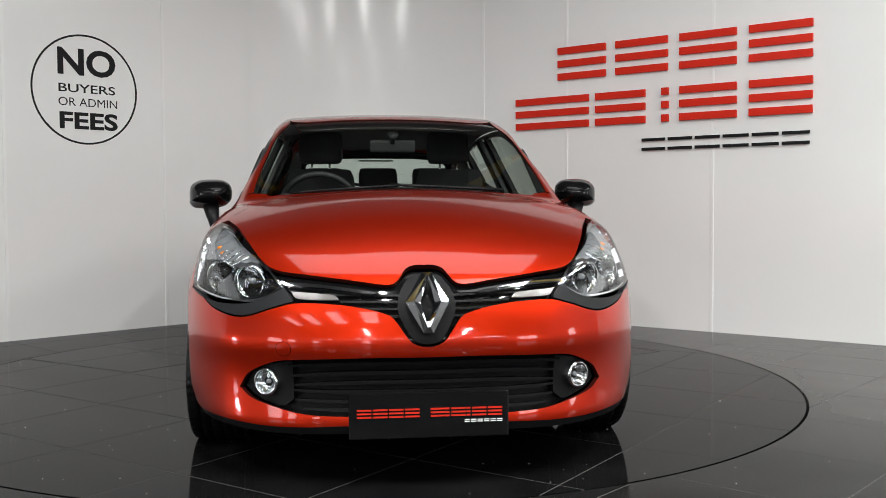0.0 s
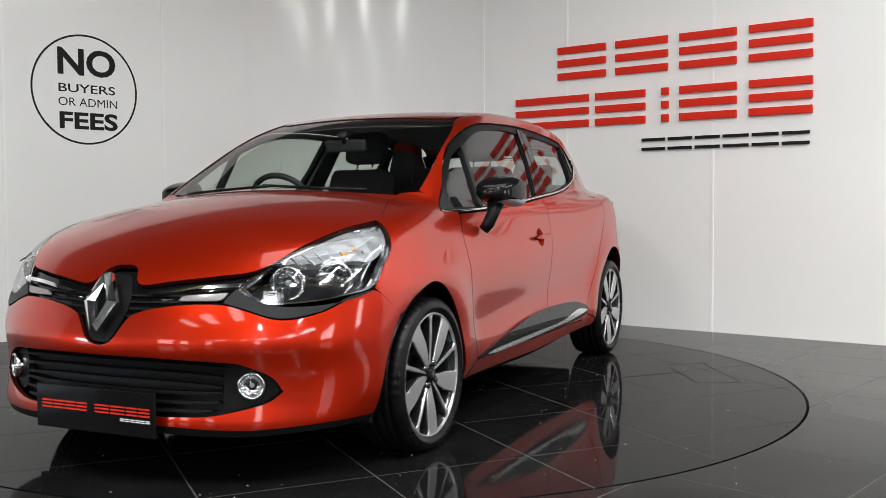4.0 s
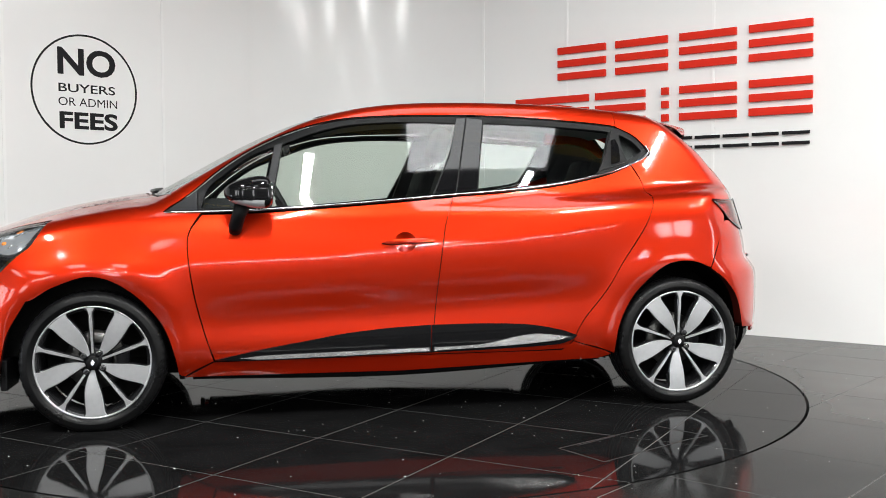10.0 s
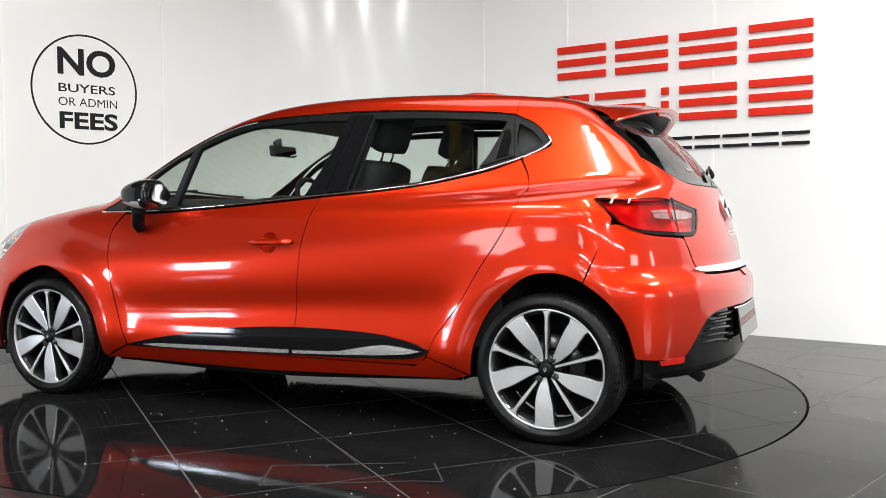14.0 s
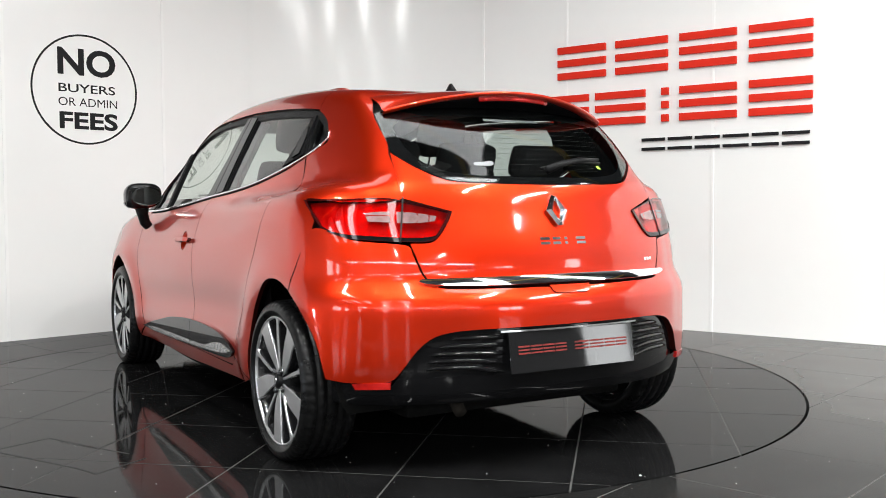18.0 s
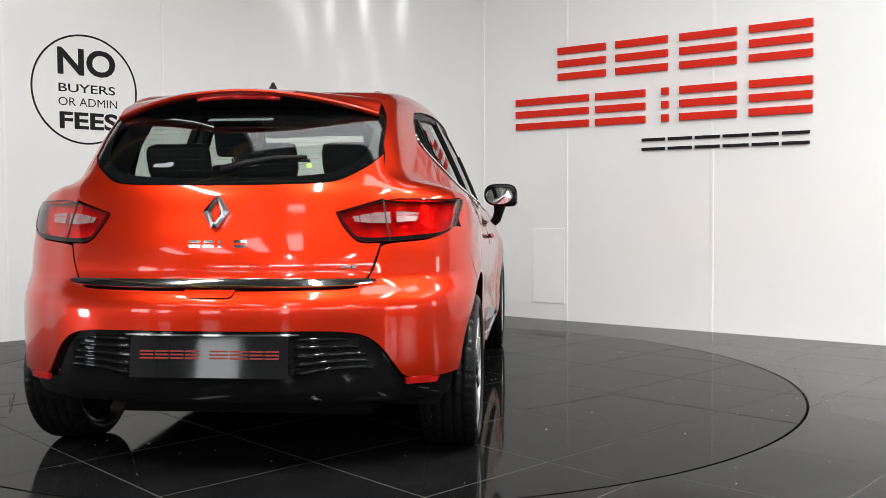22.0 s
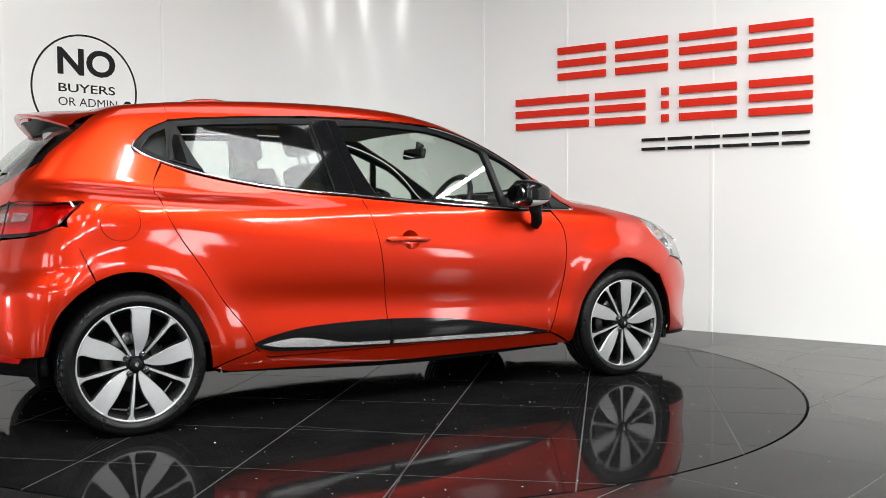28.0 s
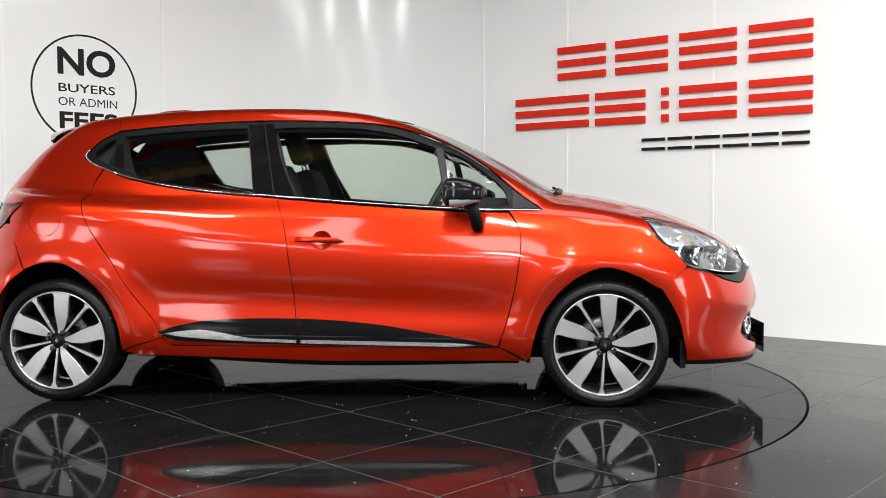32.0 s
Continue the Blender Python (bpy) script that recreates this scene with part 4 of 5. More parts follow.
# ---- door mirrors ----
def mirror_shell():
    """A rounded mirror housing, flat behind."""
    bm = bmesh.new()
    bmesh.ops.create_uvsphere(bm, u_segments=96, v_segments=56, radius=1)
    for v in bm.verts:
        x, y, z = v.co
        r = lambda a, p: math.copysign(abs(a) ** p, a)
        wide = 0.098 * (1 + 0.10 * max(x, 0))
        x2 = 0.135 * r(x, 0.9) if x > 0 else 0.055 * r(x, 0.45)
        v.co = (0.622 + x2 + 0.018 * y * -1, 0.872 + wide * r(y, 0.64) * (1 - 0.12 * max(x, 0)), 0.985 + 0.064 * r(z, 0.66) * (1 - 0.32 * max(x, 0)) + 0.006 * max(z, 0) - 0.012 * y * (z < 0))
    return bm


for side in (1, -1):
    m = Matrix.Diagonal((1, side, 1, 1))
    bm = mirror_shell()
    bm.transform(m)
    if side < 0:
        bmesh.ops.reverse_faces(bm, faces=bm.faces)
    shell = part("door_mirror", bm, PIANO, car, "gloss black door mirror", smooth=True)
    bm = bmesh.new()
    bmesh.ops.create_cone(bm, cap_ends=True, segments=32, radius1=1, radius2=0.96, depth=2)
    bm.transform(m @ pose(0.5655, 0.866, 0.983, 0, -90, 3) @ Matrix.Diagonal((0.050, 0.080, 0.0035, 1)))
    bmesh.ops.recalc_face_normals(bm, faces=bm.faces)
    part("mirror_glass", bm, MIRROR, shell)
    arm = [(0.715, 0.822, 0.822), (0.712, 0.842, 0.845), (0.700, 0.856, 0.885), (0.682, 0.865, 0.935)]
    part("mirror_arm", tube([(x, y * side, z) for x, y, z in arm], [0.024, 0.027, 0.027, 0.036], 14, flat=1.1), PLASTIC, shell)
    bm = mirror_shell()
    gone = [v for v in bm.verts if not (v.co.y > 0.80 and v.co.x > 0.585 and 0.922 < v.co.z < 0.933 + 0.022 * min(max((v.co.y - 0.80) / 0.14, 0), 1))]
    bmesh.ops.delete(bm, geom=gone, context="VERTS")
    for v in bm.verts:
        v.co += Vector((0.003, 0.0035, -0.001))
    bm.transform(m)
    if side < 0:
        bmesh.ops.reverse_faces(bm, faces=bm.faces)
    part("indicator", bm, WHITELENS, shell, "clear side indicator lens", smooth=True)


# ---- wheels ----
def ring_sweep(profile, steps, shape):
    n, verts, faces = len(profile), [], []
    for i in range(steps):
        a = 2 * math.pi * i / steps
        for k, (r, h) in enumerate(profile):
            r = shape(i, k, r)
            verts.append((r * math.sin(a), h, r * math.cos(a)))
    for i in range(steps):
        j = (i + 1) % steps
        faces += [(i * n + k, i * n + k + 1, j * n + k + 1, j * n + k)[::-1] for k in range(n - 1)]
    me = bpy.data.meshes.new("ring")
    me.from_pydata(verts, [], faces)
    me.update()
    me.polygons.foreach_set("use_smooth", [True] * len(me.polygons))
    return me


TREAD = [(.236, .086), (.246, .098), (.262, .104), (.266, .1055), (.269, .1045), (.284, .102), (.297, .095), (.304, .086), (.307, .076), (.3075, .060), (.3005, .0585), (.3005, .0525), (.3078, .051), (.308, .026), (.3005, .0245), (.3005, .0175), (.308, .016),
         (.308, -.016), (.3005, -.0175), (.3005, -.0245), (.308, -.026), (.3078, -.051), (.3005, -.0525), (.3005, -.0585), (.3075, -.060), (.307, -.076), (.304, -.086), (.297, -.095), (.28, -.103), (.255, -.104), (.236, -.09)]
tyre_mesh = ring_sweep(TREAD, 220, lambda i, k, r: r - (0.0035 if i % 4 == 0 and (6 <= k <= 9 or 24 <= k <= 27) else 0.002 if i % 4 == 2 and k in (12, 13, 16, 17, 20, 21) else 0) - 0.0068 * min(max((r - .236) / .07, 0), 1))
barrel_mesh = ring_sweep([(.236, .088), (.226, .080), (.216, .06), (.213, -.02), (.218, -.085), (.236, -.09)], 64, lambda i, k, r: r)
lip_mesh = ring_sweep([(.232, .0785), (.2335, .0925), (.236, .0950), (.2405, .0945), (.2425, .090), (.240, .084)], 96, lambda i, k, r: r)
disc_mesh = ring_sweep([(.0, -.012), (.066, -.012), (.068, .004), (.076, .004), (.128, .004), (.129, -.006), (.10, -.008), (.0, -.03)], 56, lambda i, k, r: r)
cap_mesh = ring_sweep([(.0, .097), (.022, .0965), (.026, .094), (.028, .086), (.034, .078), (.056, .072), (.064, .064), (.066, .02)], 40, lambda i, k, r: r)


def spoke_mesh(outline, y0, dish, deep, grow=1.0):
    """A spoke in the wheel's plane: (along, one edge, other edge) rows, its face dished towards the hub, its edges broken."""
    rows = np.array(outline, float)
    a = np.linspace(rows[0, 0], rows[-1, 0], 22)
    low, high = (spline([(r[0], r[k]) for r in rows])(a) * grow for k in (1, 2))
    bm, rings = bmesh.new(), []
    for s, lo, hi in zip(a, low, high):
        y = y0 - dish * (1 - min(max((s - .05) / .17, 0), 1)) ** 2
        e = min(.0025, (hi - lo) * .12)
        rings.append([bm.verts.new(v) for v in ((lo, y - deep, s), (lo, y - .003, s), (lo + e, y, s), (hi - e, y, s), (hi, y - .003, s), (hi, y - deep, s))])
    for p, q in zip(rings, rings[1:]):
        for k in range(5):
            bm.faces.new((p[k], p[k + 1], q[k + 1], q[k]))
    bm.faces.new(rings[0])
    bm.faces.new(rings[-1])
    bmesh.ops.recalc_face_normals(bm, faces=bm.faces)
    me = bpy.data.meshes.new("spoke")
    bm.to_mesh(me)
    bm.free()
    return me


WIDE = [(.034, -.010, .004), (.060, -.024, .009), (.090, -.034, .016), (.13, -.041, .026), (.17, -.041, .033), (.205, -.040, .036), (.222, -.042, .041), (.2345, -.052, .054)]
THIN = [(.040, -.0050, .0050), (.12, -.0060, .0060), (.19, -.0068, .0068), (.215, -.0085, .0085), (.2345, -.019, .019)]
wide_back = spoke_mesh(WIDE, .0885, .008, .034, 1.10)
wide_face = spoke_mesh(WIDE, .0925, .008, .004)
thin_back = spoke_mesh(THIN, .0885, .008, .030, 1.6)
thin_face = spoke_mesh(THIN, .0925, .008, .004)
bolt_mesh = ring_sweep([(.0, .0905), (.0045, .0905), (.005, .0945), (.0075, .0950), (.0085, .0915), (.0115, .0925), (.0135, .0915), (.0140, .070)], 20, lambda i, k, r: r)
backs = ring_sweep([(.0, -.055), (.19, -.06), (.212, -.05)], 32, lambda i, k, r: r)
for hx, side, first in ((1.2945, 1, 34), (-1.2945, 1, 37), (1.2945, -1, 4), (-1.2945, -1, 6)):
    wheel = part("wheel", barrel_mesh, RIMBLACK, car, "alloy wheel in black with machined silver spokes")
    wheel.matrix_basis = pose(hx, 0.756 * side, 0.288 if hx > 0 else 0.2935, 0, 0, 0 if side > 0 else 180) @ Matrix.Diagonal((0.973, 1, 0.973, 1))
    part("tyre", tyre_mesh, RUBBER, wheel, "low-profile black tyre")
    part("rim_lip", lip_mesh, ALLOY, wheel)
    part("brake_disc", disc_mesh, STEEL, wheel)
    part("wheel_back", backs, DARK, wheel)
    part("hub_cap", cap_mesh, PLASTIC, wheel)
    part("emblem", prism([(0, -.013), (.009, 0), (0, .013), (-.009, 0)], .0965, .0995, Matrix.Rotation(radians(-90), 4, "X")), CHROME, wheel)
    caliper = ring_sweep([(.085, .018), (.138, .018), (.138, -.03), (.085, -.03), (.085, .018)], 40, lambda i, k, r: r)
    bm = bmesh.new()
    bm.from_mesh(caliper)
    bmesh.ops.delete(bm, geom=[v for v in bm.verts if not (v.co.x < -0.06 and abs(v.co.z) < 0.075)], context="VERTS")
    part("caliper", bm, GREYPLAST, wheel)
    for k in range(5):
        for a, back_m, face_m in ((72 * k + first, wide_back, wide_face), (72 * k + first + 36, thin_back, thin_face)):
            sp = part("spoke", back_m, RIMBLACK, wheel)
            sp.matrix_basis = pose(0, 0, 0, 0, a * -1, 0)
            fc = part("spoke_face", face_m, ALLOY, wheel)
            fc.matrix_basis = pose(0, 0, 0, 0, a * -1, 0)
    for k in range(4):
        b = part("wheel_bolt", bolt_mesh, RIMBLACK, wheel)
        b.matrix_basis = pose(0.047 * math.cos(math.pi / 2 * k + 0.6), 0, 0.047 * math.sin(math.pi / 2 * k + 0.6))


def liner(hx, side):
    """The dark wheel-arch lining."""
    bm = bmesh.new()
    angles = [radians(-14 + 208 * i / 30) for i in range(31)]
    rim_y = from_flat([(hx + .362 * math.cos(a), max(.31 + .362 * math.sin(a), .22)) for a in angles], "S")[:, 1] - .012
    prof = [(.362, 0), (.366, -.03), (.366, .52), (.05, .50)]
    rows = [[bm.verts.new((hx + r * math.cos(a), (y if y > .4 else yo + y) * side, .31 + r * math.sin(a))) for r, y in prof] for a, yo in zip(angles, rim_y)]
    for p, q in zip(rows, rows[1:]):
        for k in range(3):
            f = (p[k], p[k + 1], q[k + 1], q[k])
            bm.faces.new(f if side > 0 else f[::-1])
    return bm


for hx in (1.2945, -1.2945):
    for side in (1, -1):
        part("arch_liner", liner(hx, side), DARK, car, "black wheel arch lining")

# ---- underside ----
part("floor_pan", a_box(-1.62, 1.62, -.49, .49, .17, .27, bevel=.02), DARK, car)
both("side_member", panel([(.90, 0, .17), (.90, 0, .215), (0, 0, .215), (-.92, 0, .245), (-.92, 0, .20), (0, 0, .165)], "S", 0.05, out=-0.03, rim=0.25), DARK, car)
both("mud_flap", panel([(.965, 0, .30), (.935, 0, .30), (.93, 0, .182), (.955, 0, .182)], "S", 0.05, out=-0.02, rim=0.10, curve=False), PLASTIC, car)
for side in (1, -1):
    part("mud_flap", a_box(1.640, 1.668, min(.58 * side, .785 * side), max(.58 * side, .785 * side), .172, .30, bevel=.006), PLASTIC, car)
part("engine_tray", a_box(1.0, 1.98, -.46, .46, .16, .60, bevel=.05), DARK, car)
part("boot_well", a_box(-1.76, -1.0, -.47, .47, .30, .90, bevel=.05), DARK, car)
part("exhaust_pipe", tube([(-1.50, .33, .27), (-1.68, .36, .262), (-1.76, .375, .246), (-1.812, .385, .220)], .022, 14), OLDSTEEL, car, "dull steel exhaust tail pipe")
part("exhaust_box", a_box(-1.68, -1.36, -.05, .40, .21, .32, bevel=.04), DARK, car)



# ---- front lamps ----
LAMP = [(1.466, .708, .845), (1.60, .652, .826), (1.767, .600, .780), (1.914, .517, .716), (1.992, .474, .662), (1.985, .52, .635), (1.972, .55, .618), (1.935, .609, .604), (1.858, .693, .604), (1.76, .762, .620), (1.672, .803, .644), (1.604, .806, .713), (1.530, .797, .776)]
LAMP_TOP = [(1.475, .712, .838), (1.60, .660, .820), (1.767, .605, .775), (1.86, .555, .738), (1.80, .640, .720), (1.70, .735, .735), (1.625, .790, .745), (1.545, .790, .780)]
for side, lens in zip((1, -1), both("headlamp", panel(LAMP, "D", 0.02, out=0.001, rim=0.012), CLEAR, car, "clear headlamp with chrome reflectors")):
    lens.visible_shadow = False
    for name, me, mat in (("lamp_housing", panel(LAMP, "D", 0.02, out=-0.055, rim=-0.045, gap=0.003), LAMPCHROME),
                          ("lamp_rim", panel(LAMP, "D", 0.02, out=-0.008, rim=0.02, gap=0.003, holes=[[tuple(np.array(p) + (np.array((1.80, .68, .70)) - np.array(p)) * 0.10) for p in LAMP]]), REFLECTOR),
                          ("indicator", panel(LAMP_TOP, "D", 0.018, out=-0.026, rim=0.03, lift=lambda q: 0.004 * np.sin(q[:, 0] * 260)), FROST)):
        part(name, me if side > 0 else mirrored(me), mat, lens)
    for bx, by, bz, br in ((1.905, .600, .668, .052), (1.775, .705, .676, .056)):
        bowl = lathe([(.0, -.052), (.014, -.050), (br * .6, -.034), (br * .88, -.010), (br, .006), (br + .006, .006), (br + .006, -.012)], 32, "X")
        turned(bowl, pose(bx - .034, by - .010, bz, 0, 6, 24))
        ob = part("reflector_bowl", bowl if side > 0 else mirrored(bowl), REFLECTOR, lens)
        bulb = lathe([(.0, -.006), (.008, -.008), (.011, -.016), (.009, -.04), (.0, -.045)], 16, "X")
        turned(bulb, pose(bx - .034, by - .010, bz, 0, 6, 24))
        part("bulb", bulb if side > 0 else mirrored(bulb), FROST, lens)
    for ax, ay, az, stretch in ((1.655, .712, .776, 1.5), (1.690, .700, .757, 1.3), (1.722, .690, .742, 0.9)):
        lo = lathe([(.0, .012), (.008, .008), (.009, -.004), (.0, -.012)], 16, "X")
        turned(lo, pose(ax, ay, az) @ Matrix.Diagonal((1, stretch, 1, 1)))
        part("amber_bulb", lo if side > 0 else mirrored(lo), AMBER, lens)
    for k in range(9):
        u = k / 8
        rib = tube([(1.50 + .36 * u, .735 - .14 * u, .812 - .06 * u), (1.56 + .30 * u, .775 - .12 * u, .772 - .052 * u)], .0035, 6)
        part("lamp_rib", rib if side > 0 else mirrored(rib), REFLECTOR, lens)
both("lamp_bezel", panel([(1.668, .805, .639), (1.76, .764, .614), (1.858, .695, .599), (1.935, .611, .599), (1.972, .552, .613), (1.987, .52, .631), (1.996, .474, .655), (2.022, .450, .625), (2.030, .444, .611), (2.002, .511, .590), (1.944, .609, .560), (1.85, .700, .579), (1.755, .765, .622)], "F", 0.015, out=0.003, rim=0.02), GREYPLAST, car, "dark grey bezel under the headlamp")

# ---- upper grille ----
grille = sym([(1.984, 0, .719), (1.990, .055, .714), (2.040, .103, .673), (2.033, .193, .675), (1.985, .38, .692), (1.918, .520, .708), (1.99, .478, .662), (2.035, .440, .609), (2.075, .306, .607), (2.099, .196, .592), (2.111, .123, .570), (2.115, .096, .542), (2.119, .051, .484), (2.12, 0, .468)])
part("upper_grille", panel(grille, "F", 0.02, out=-0.022, rim=0.03), PIANO, car, "gloss black upper grille")
for z in (.634, .612, .590, .566):
    half = min(.36, .08 + (z - .545) * 3.2)
    both("grille_slat", panel([(2.10, .070, z - .003), (2.09, half, z - .003 + .012 * half), (2.09, half, z + .004 + .012 * half), (2.10, .070, z + .004)], "F", 0.03, out=-0.010, rim=0.012, curve=False, gap=0), PLASTIC, car)
part("badge_shield", panel(sym([(2.0, 0, .700), (2.0, .045, .697), (2.05, .082, .655), (2.09, .098, .604), (2.10, .088, .56), (2.12, .044, .487), (2.12, 0, .474)]), "F", 0.015, out=-0.006, rim=0.02), PLASTIC, car, "dark grey badge shield")
both("grille_strip", panel([(1.975, .484, .674), (1.998, .455, .671), (2.040, .35, .664), (2.075, .190, .643), (2.085, .160, .636), (2.080, .190, .632), (2.045, .35, .652), (2.005, .455, .658), (1.99, .476, .660)], "F", 0.012, out=0.006, rim=0.012), CHROME, car, "chrome grille strip")
both("day_lamp", panel([(2.012, .452, .644), (2.045, .345, .637), (2.058, .305, .632), (2.072, .290, .617), (2.045, .40, .617), (2.026, .435, .622)], "F", 0.012, out=0.002, rim=0.012), LENSGREY, car, "clear daytime running lamp")


def lozenge(m, wide, high, deep):
    """A hollow diamond-shaped badge with sharp facets."""
    outer = [(-.22, 1), (.22, 1), (1, 0), (.22, -1), (-.22, -1), (-1, 0)]
    ridge = [(-.06, .84), (.06, .84), (.62, 0), (.06, -.84), (-.06, -.84), (-.62, 0)]
    inner = [(-.04, .62), (.04, .62), (.33, 0), (.04, -.62), (-.04, -.62), (-.33, 0)]
    bm = bmesh.new()
    rings = [[bm.verts.new(m @ Vector((d, a * wide, b * high))) for a, b in ring] for ring, d in ((outer, -deep), (outer, 0), (ridge, deep), (inner, 0), (inner, -deep))]
    for p, q in zip(rings, rings[1:]):
        for i in range(6):
            bm.faces.new((p[i], p[(i + 1) % 6], q[(i + 1) % 6], q[i]))
    bmesh.ops.recalc_face_normals(bm, faces=bm.faces)
    return bm


part("front_emblem", lozenge(pose(2.112, 0, .611, 0, -20, 0), .072, .103, .015), CHROME, car, "chrome diamond-shaped emblem")
part("rear_emblem", lozenge(pose(-1.846, 0, .909, 0, -22, 180), .047, .058, .009), CHROME, car, "chrome diamond-shaped emblem")

# ---- lower grille, fog lamps, front plate ----
part("lower_grille", panel(LOWER_GRILLE, "F", 0.025, out=-0.05, rim=-0.05, gap=-0.004), PLASTIC, car, "black lower grille with bars")
for k, z in enumerate((.408, .378, .348, .318, .288, .262)):
    half = (.470, .445, .435, .435, .43, .40)[k]
    rise = -.010 if k < 3 else .004
    part("grille_bar", panel(sym([(2.12, 0, z + .004), (2.10, .22, z + .004), (2.06, half * .85, z + .002 + rise * .5), (2.03, half, z + rise), (2.03, half, z - .006 + rise), (2.06, half * .85, z - .008 + rise * .5), (2.10, .22, z - .007), (2.12, 0, z - .007)]), "F", 0.03, out=-0.014, rim=0.025, gap=0), PLASTIC, car)
both("fog_surround", panel([(2.045, .452, .412), (2.0, .535, .396), (1.965, .592, .362), (1.955, .612, .322), (1.982, .578, .293), (2.04, .490, .267), (2.045, .445, .29)], "F", 0.015, out=-0.022, rim=0.02), PLASTIC, car)
for side in (1, -1):
    fog = turned(lathe([(.0, -.012), (.012, -.016), (.030, -.006), (.036, .004)], 32, "X"), pose(1.995, .529, .342, 0, 0, 30))
    lamp_ob = part("fog_lamp", fog if side > 0 else mirrored(fog), REFLECTOR, car, "round fog lamp with a chrome ring")
    rim_me = turned(lathe([(.035, -.02), (.035, .006), (.038, .012), (.043, .012), (.046, .004), (.046, -.02)], 40, "X"), pose(1.995, .529, .342, 0, 0, 30))
    part("fog_ring", rim_me if side > 0 else mirrored(rim_me), CHROME, lamp_ob)
    lens_me = turned(lathe([(.0, .010), (.02, .009), (.036, .005)], 32, "X"), pose(1.995, .529, .342, 0, 0, 30))
    part("fog_lens", lens_me if side > 0 else mirrored(lens_me), CLEAR, lamp_ob).visible_shadow = False
    cup = turned(lathe([(.0, -.004), (.007, -.005), (.008, -.015)], 16, "X"), pose(1.995, .529, .342, 0, 0, 30))
    part("bulb", cup if side > 0 else mirrored(cup), FROST, lamp_ob)
part("front_lip", panel(sym([(2.105, 0, .209), (2.093, .27, .207), (2.055, .40, .200), (2.0, .52, .198), (1.945, .605, .203), (1.86, .69, .208), (1.76, .758, .210), (1.668, .797, .211), (1.668, .79, .190), (1.76, .745, .187), (1.86, .675, .185), (1.945, .59, .180), (2.0, .505, .175), (2.055, .39, .176), (2.08, .25, .181), (2.09, 0, .183)]), "F", 0.03, out=-0.004, rim=0.04, gap=0), PLASTIC, car, "black plastic front lip")


def plate(name, m, wide, high, label):
    """A dealer's black plate with red bars in place of its writing."""
    bm = a_box(-.004, .004, -wide / 2, wide / 2, -high / 2, high / 2, bevel=.003)
    bm.transform(m)
    ob = part(name, bm, PLATE, car, label)
    cells = [(-.235, .047), (-.183, .047), (-.131, .047), (-.079, .047), (.004, .062), (.072, .047), (.122, .012), (.140, .047), (.192, .047)]
    for a, w in cells:
        for dz in (.0115, 0, -.0115):
            bm = a_box(.0042, .0054, a, a + w, .008 + dz - .0028, .008 + dz + .0028)
            bm.transform(m)
            part("red_bar", bm, SIGNRED if name == "front_plate" else PLATERED, ob)
    if name == "front_plate":
        for k in range(6):
            for dz in (-.003, .003):
                bm = a_box(.0042, .0054, .115 + .0215 * k, .132 + .0215 * k, -.022 + dz - .0016, -.022 + dz + .0016)
                bm.transform(m)
                part("white_bar", bm, STRIPW, ob)
    return ob


plate("front_plate", pose(2.146, 0, .248, 0, 0, 0), .522, .150, "black dealer plate with red bars of writing")
plate("rear_plate", pose(-1.941, 0, .428, 0, -8, 180), .540, .142, "glossy black dealer plate with red bars of writing")

# ---- tail ----
TAILLAMP = [(-1.470, .805, .947), (-1.602, .737, .949), (-1.69, .590, .951), (-1.795, .405, .906), (-1.80, .430, .862), (-1.795, .478, .808), (-1.76, .562, .803), (-1.66, .735, .816), (-1.575, .80, .855), (-1.545, .806, .885)]
for side, lamp_ob in zip((1, -1), both("tail_lamp", panel(TAILLAMP, "R", 0.02, out=-0.022, rim=-0.022), REDLAMP, car, "red tail lamp with clear and black bands")):
    pieces = [("lens", panel(TAILLAMP, "R", 0.02, out=0.004, rim=0.01), REDLENS),
              ("black_band", panel([(-1.60, .786, .844), (-1.66, .737, .830), (-1.76, .562, .818), (-1.785, .500, .819), (-1.797, .465, .826), (-1.795, .478, .808), (-1.76, .562, .803), (-1.66, .735, .816), (-1.60, .785, .838)], "R", 0.015, out=0.006, rim=0.004), PIANO),
              ("lamp_border", panel(TAILLAMP, "R", 0.02, out=0.006, rim=0.006, holes=[[tuple(np.array(p) + (np.array((-1.68, .62, .876)) - np.array(p)) * 0.06) for p in TAILLAMP]]), DARKLENS),
              ("clear_band", panel([(-1.71, .572, .906), (-1.74, .52, .902), (-1.775, .455, .890), (-1.775, .462, .872), (-1.76, .52, .866), (-1.72, .576, .866)], "R", 0.012, out=0.0045, rim=0.004, lift=lambda q: 0.0006 * np.sin(q[:, 0] * 160)), CLEARBAND),
              ("clear_band", panel([(-1.65, .665, .902), (-1.68, .62, .906), (-1.70, .590, .906), (-1.71, .592, .868), (-1.67, .66, .872)], "R", 0.012, out=0.0045, rim=0.004, lift=lambda q: 0.0006 * np.sin(q[:, 1] * 160)), CLEARBAND)]
    for name, me, mat in pieces:
        ob = part(name, me if side > 0 else mirrored(me), mat, lamp_ob)
        if mat is REDLENS:
            ob.visible_shadow = False
    seam = from_flat(to_flat([(-1.72, .556, z) for z in (.955, .93, .90, .87, .84, .80)], "R"), "R")
    seam = tube((seam + slope(seam) * 0.006).tolist(), 0.0025, 6)
    part("lamp_joint", seam if side > 0 else mirrored(seam), DARKGAP, lamp_ob)

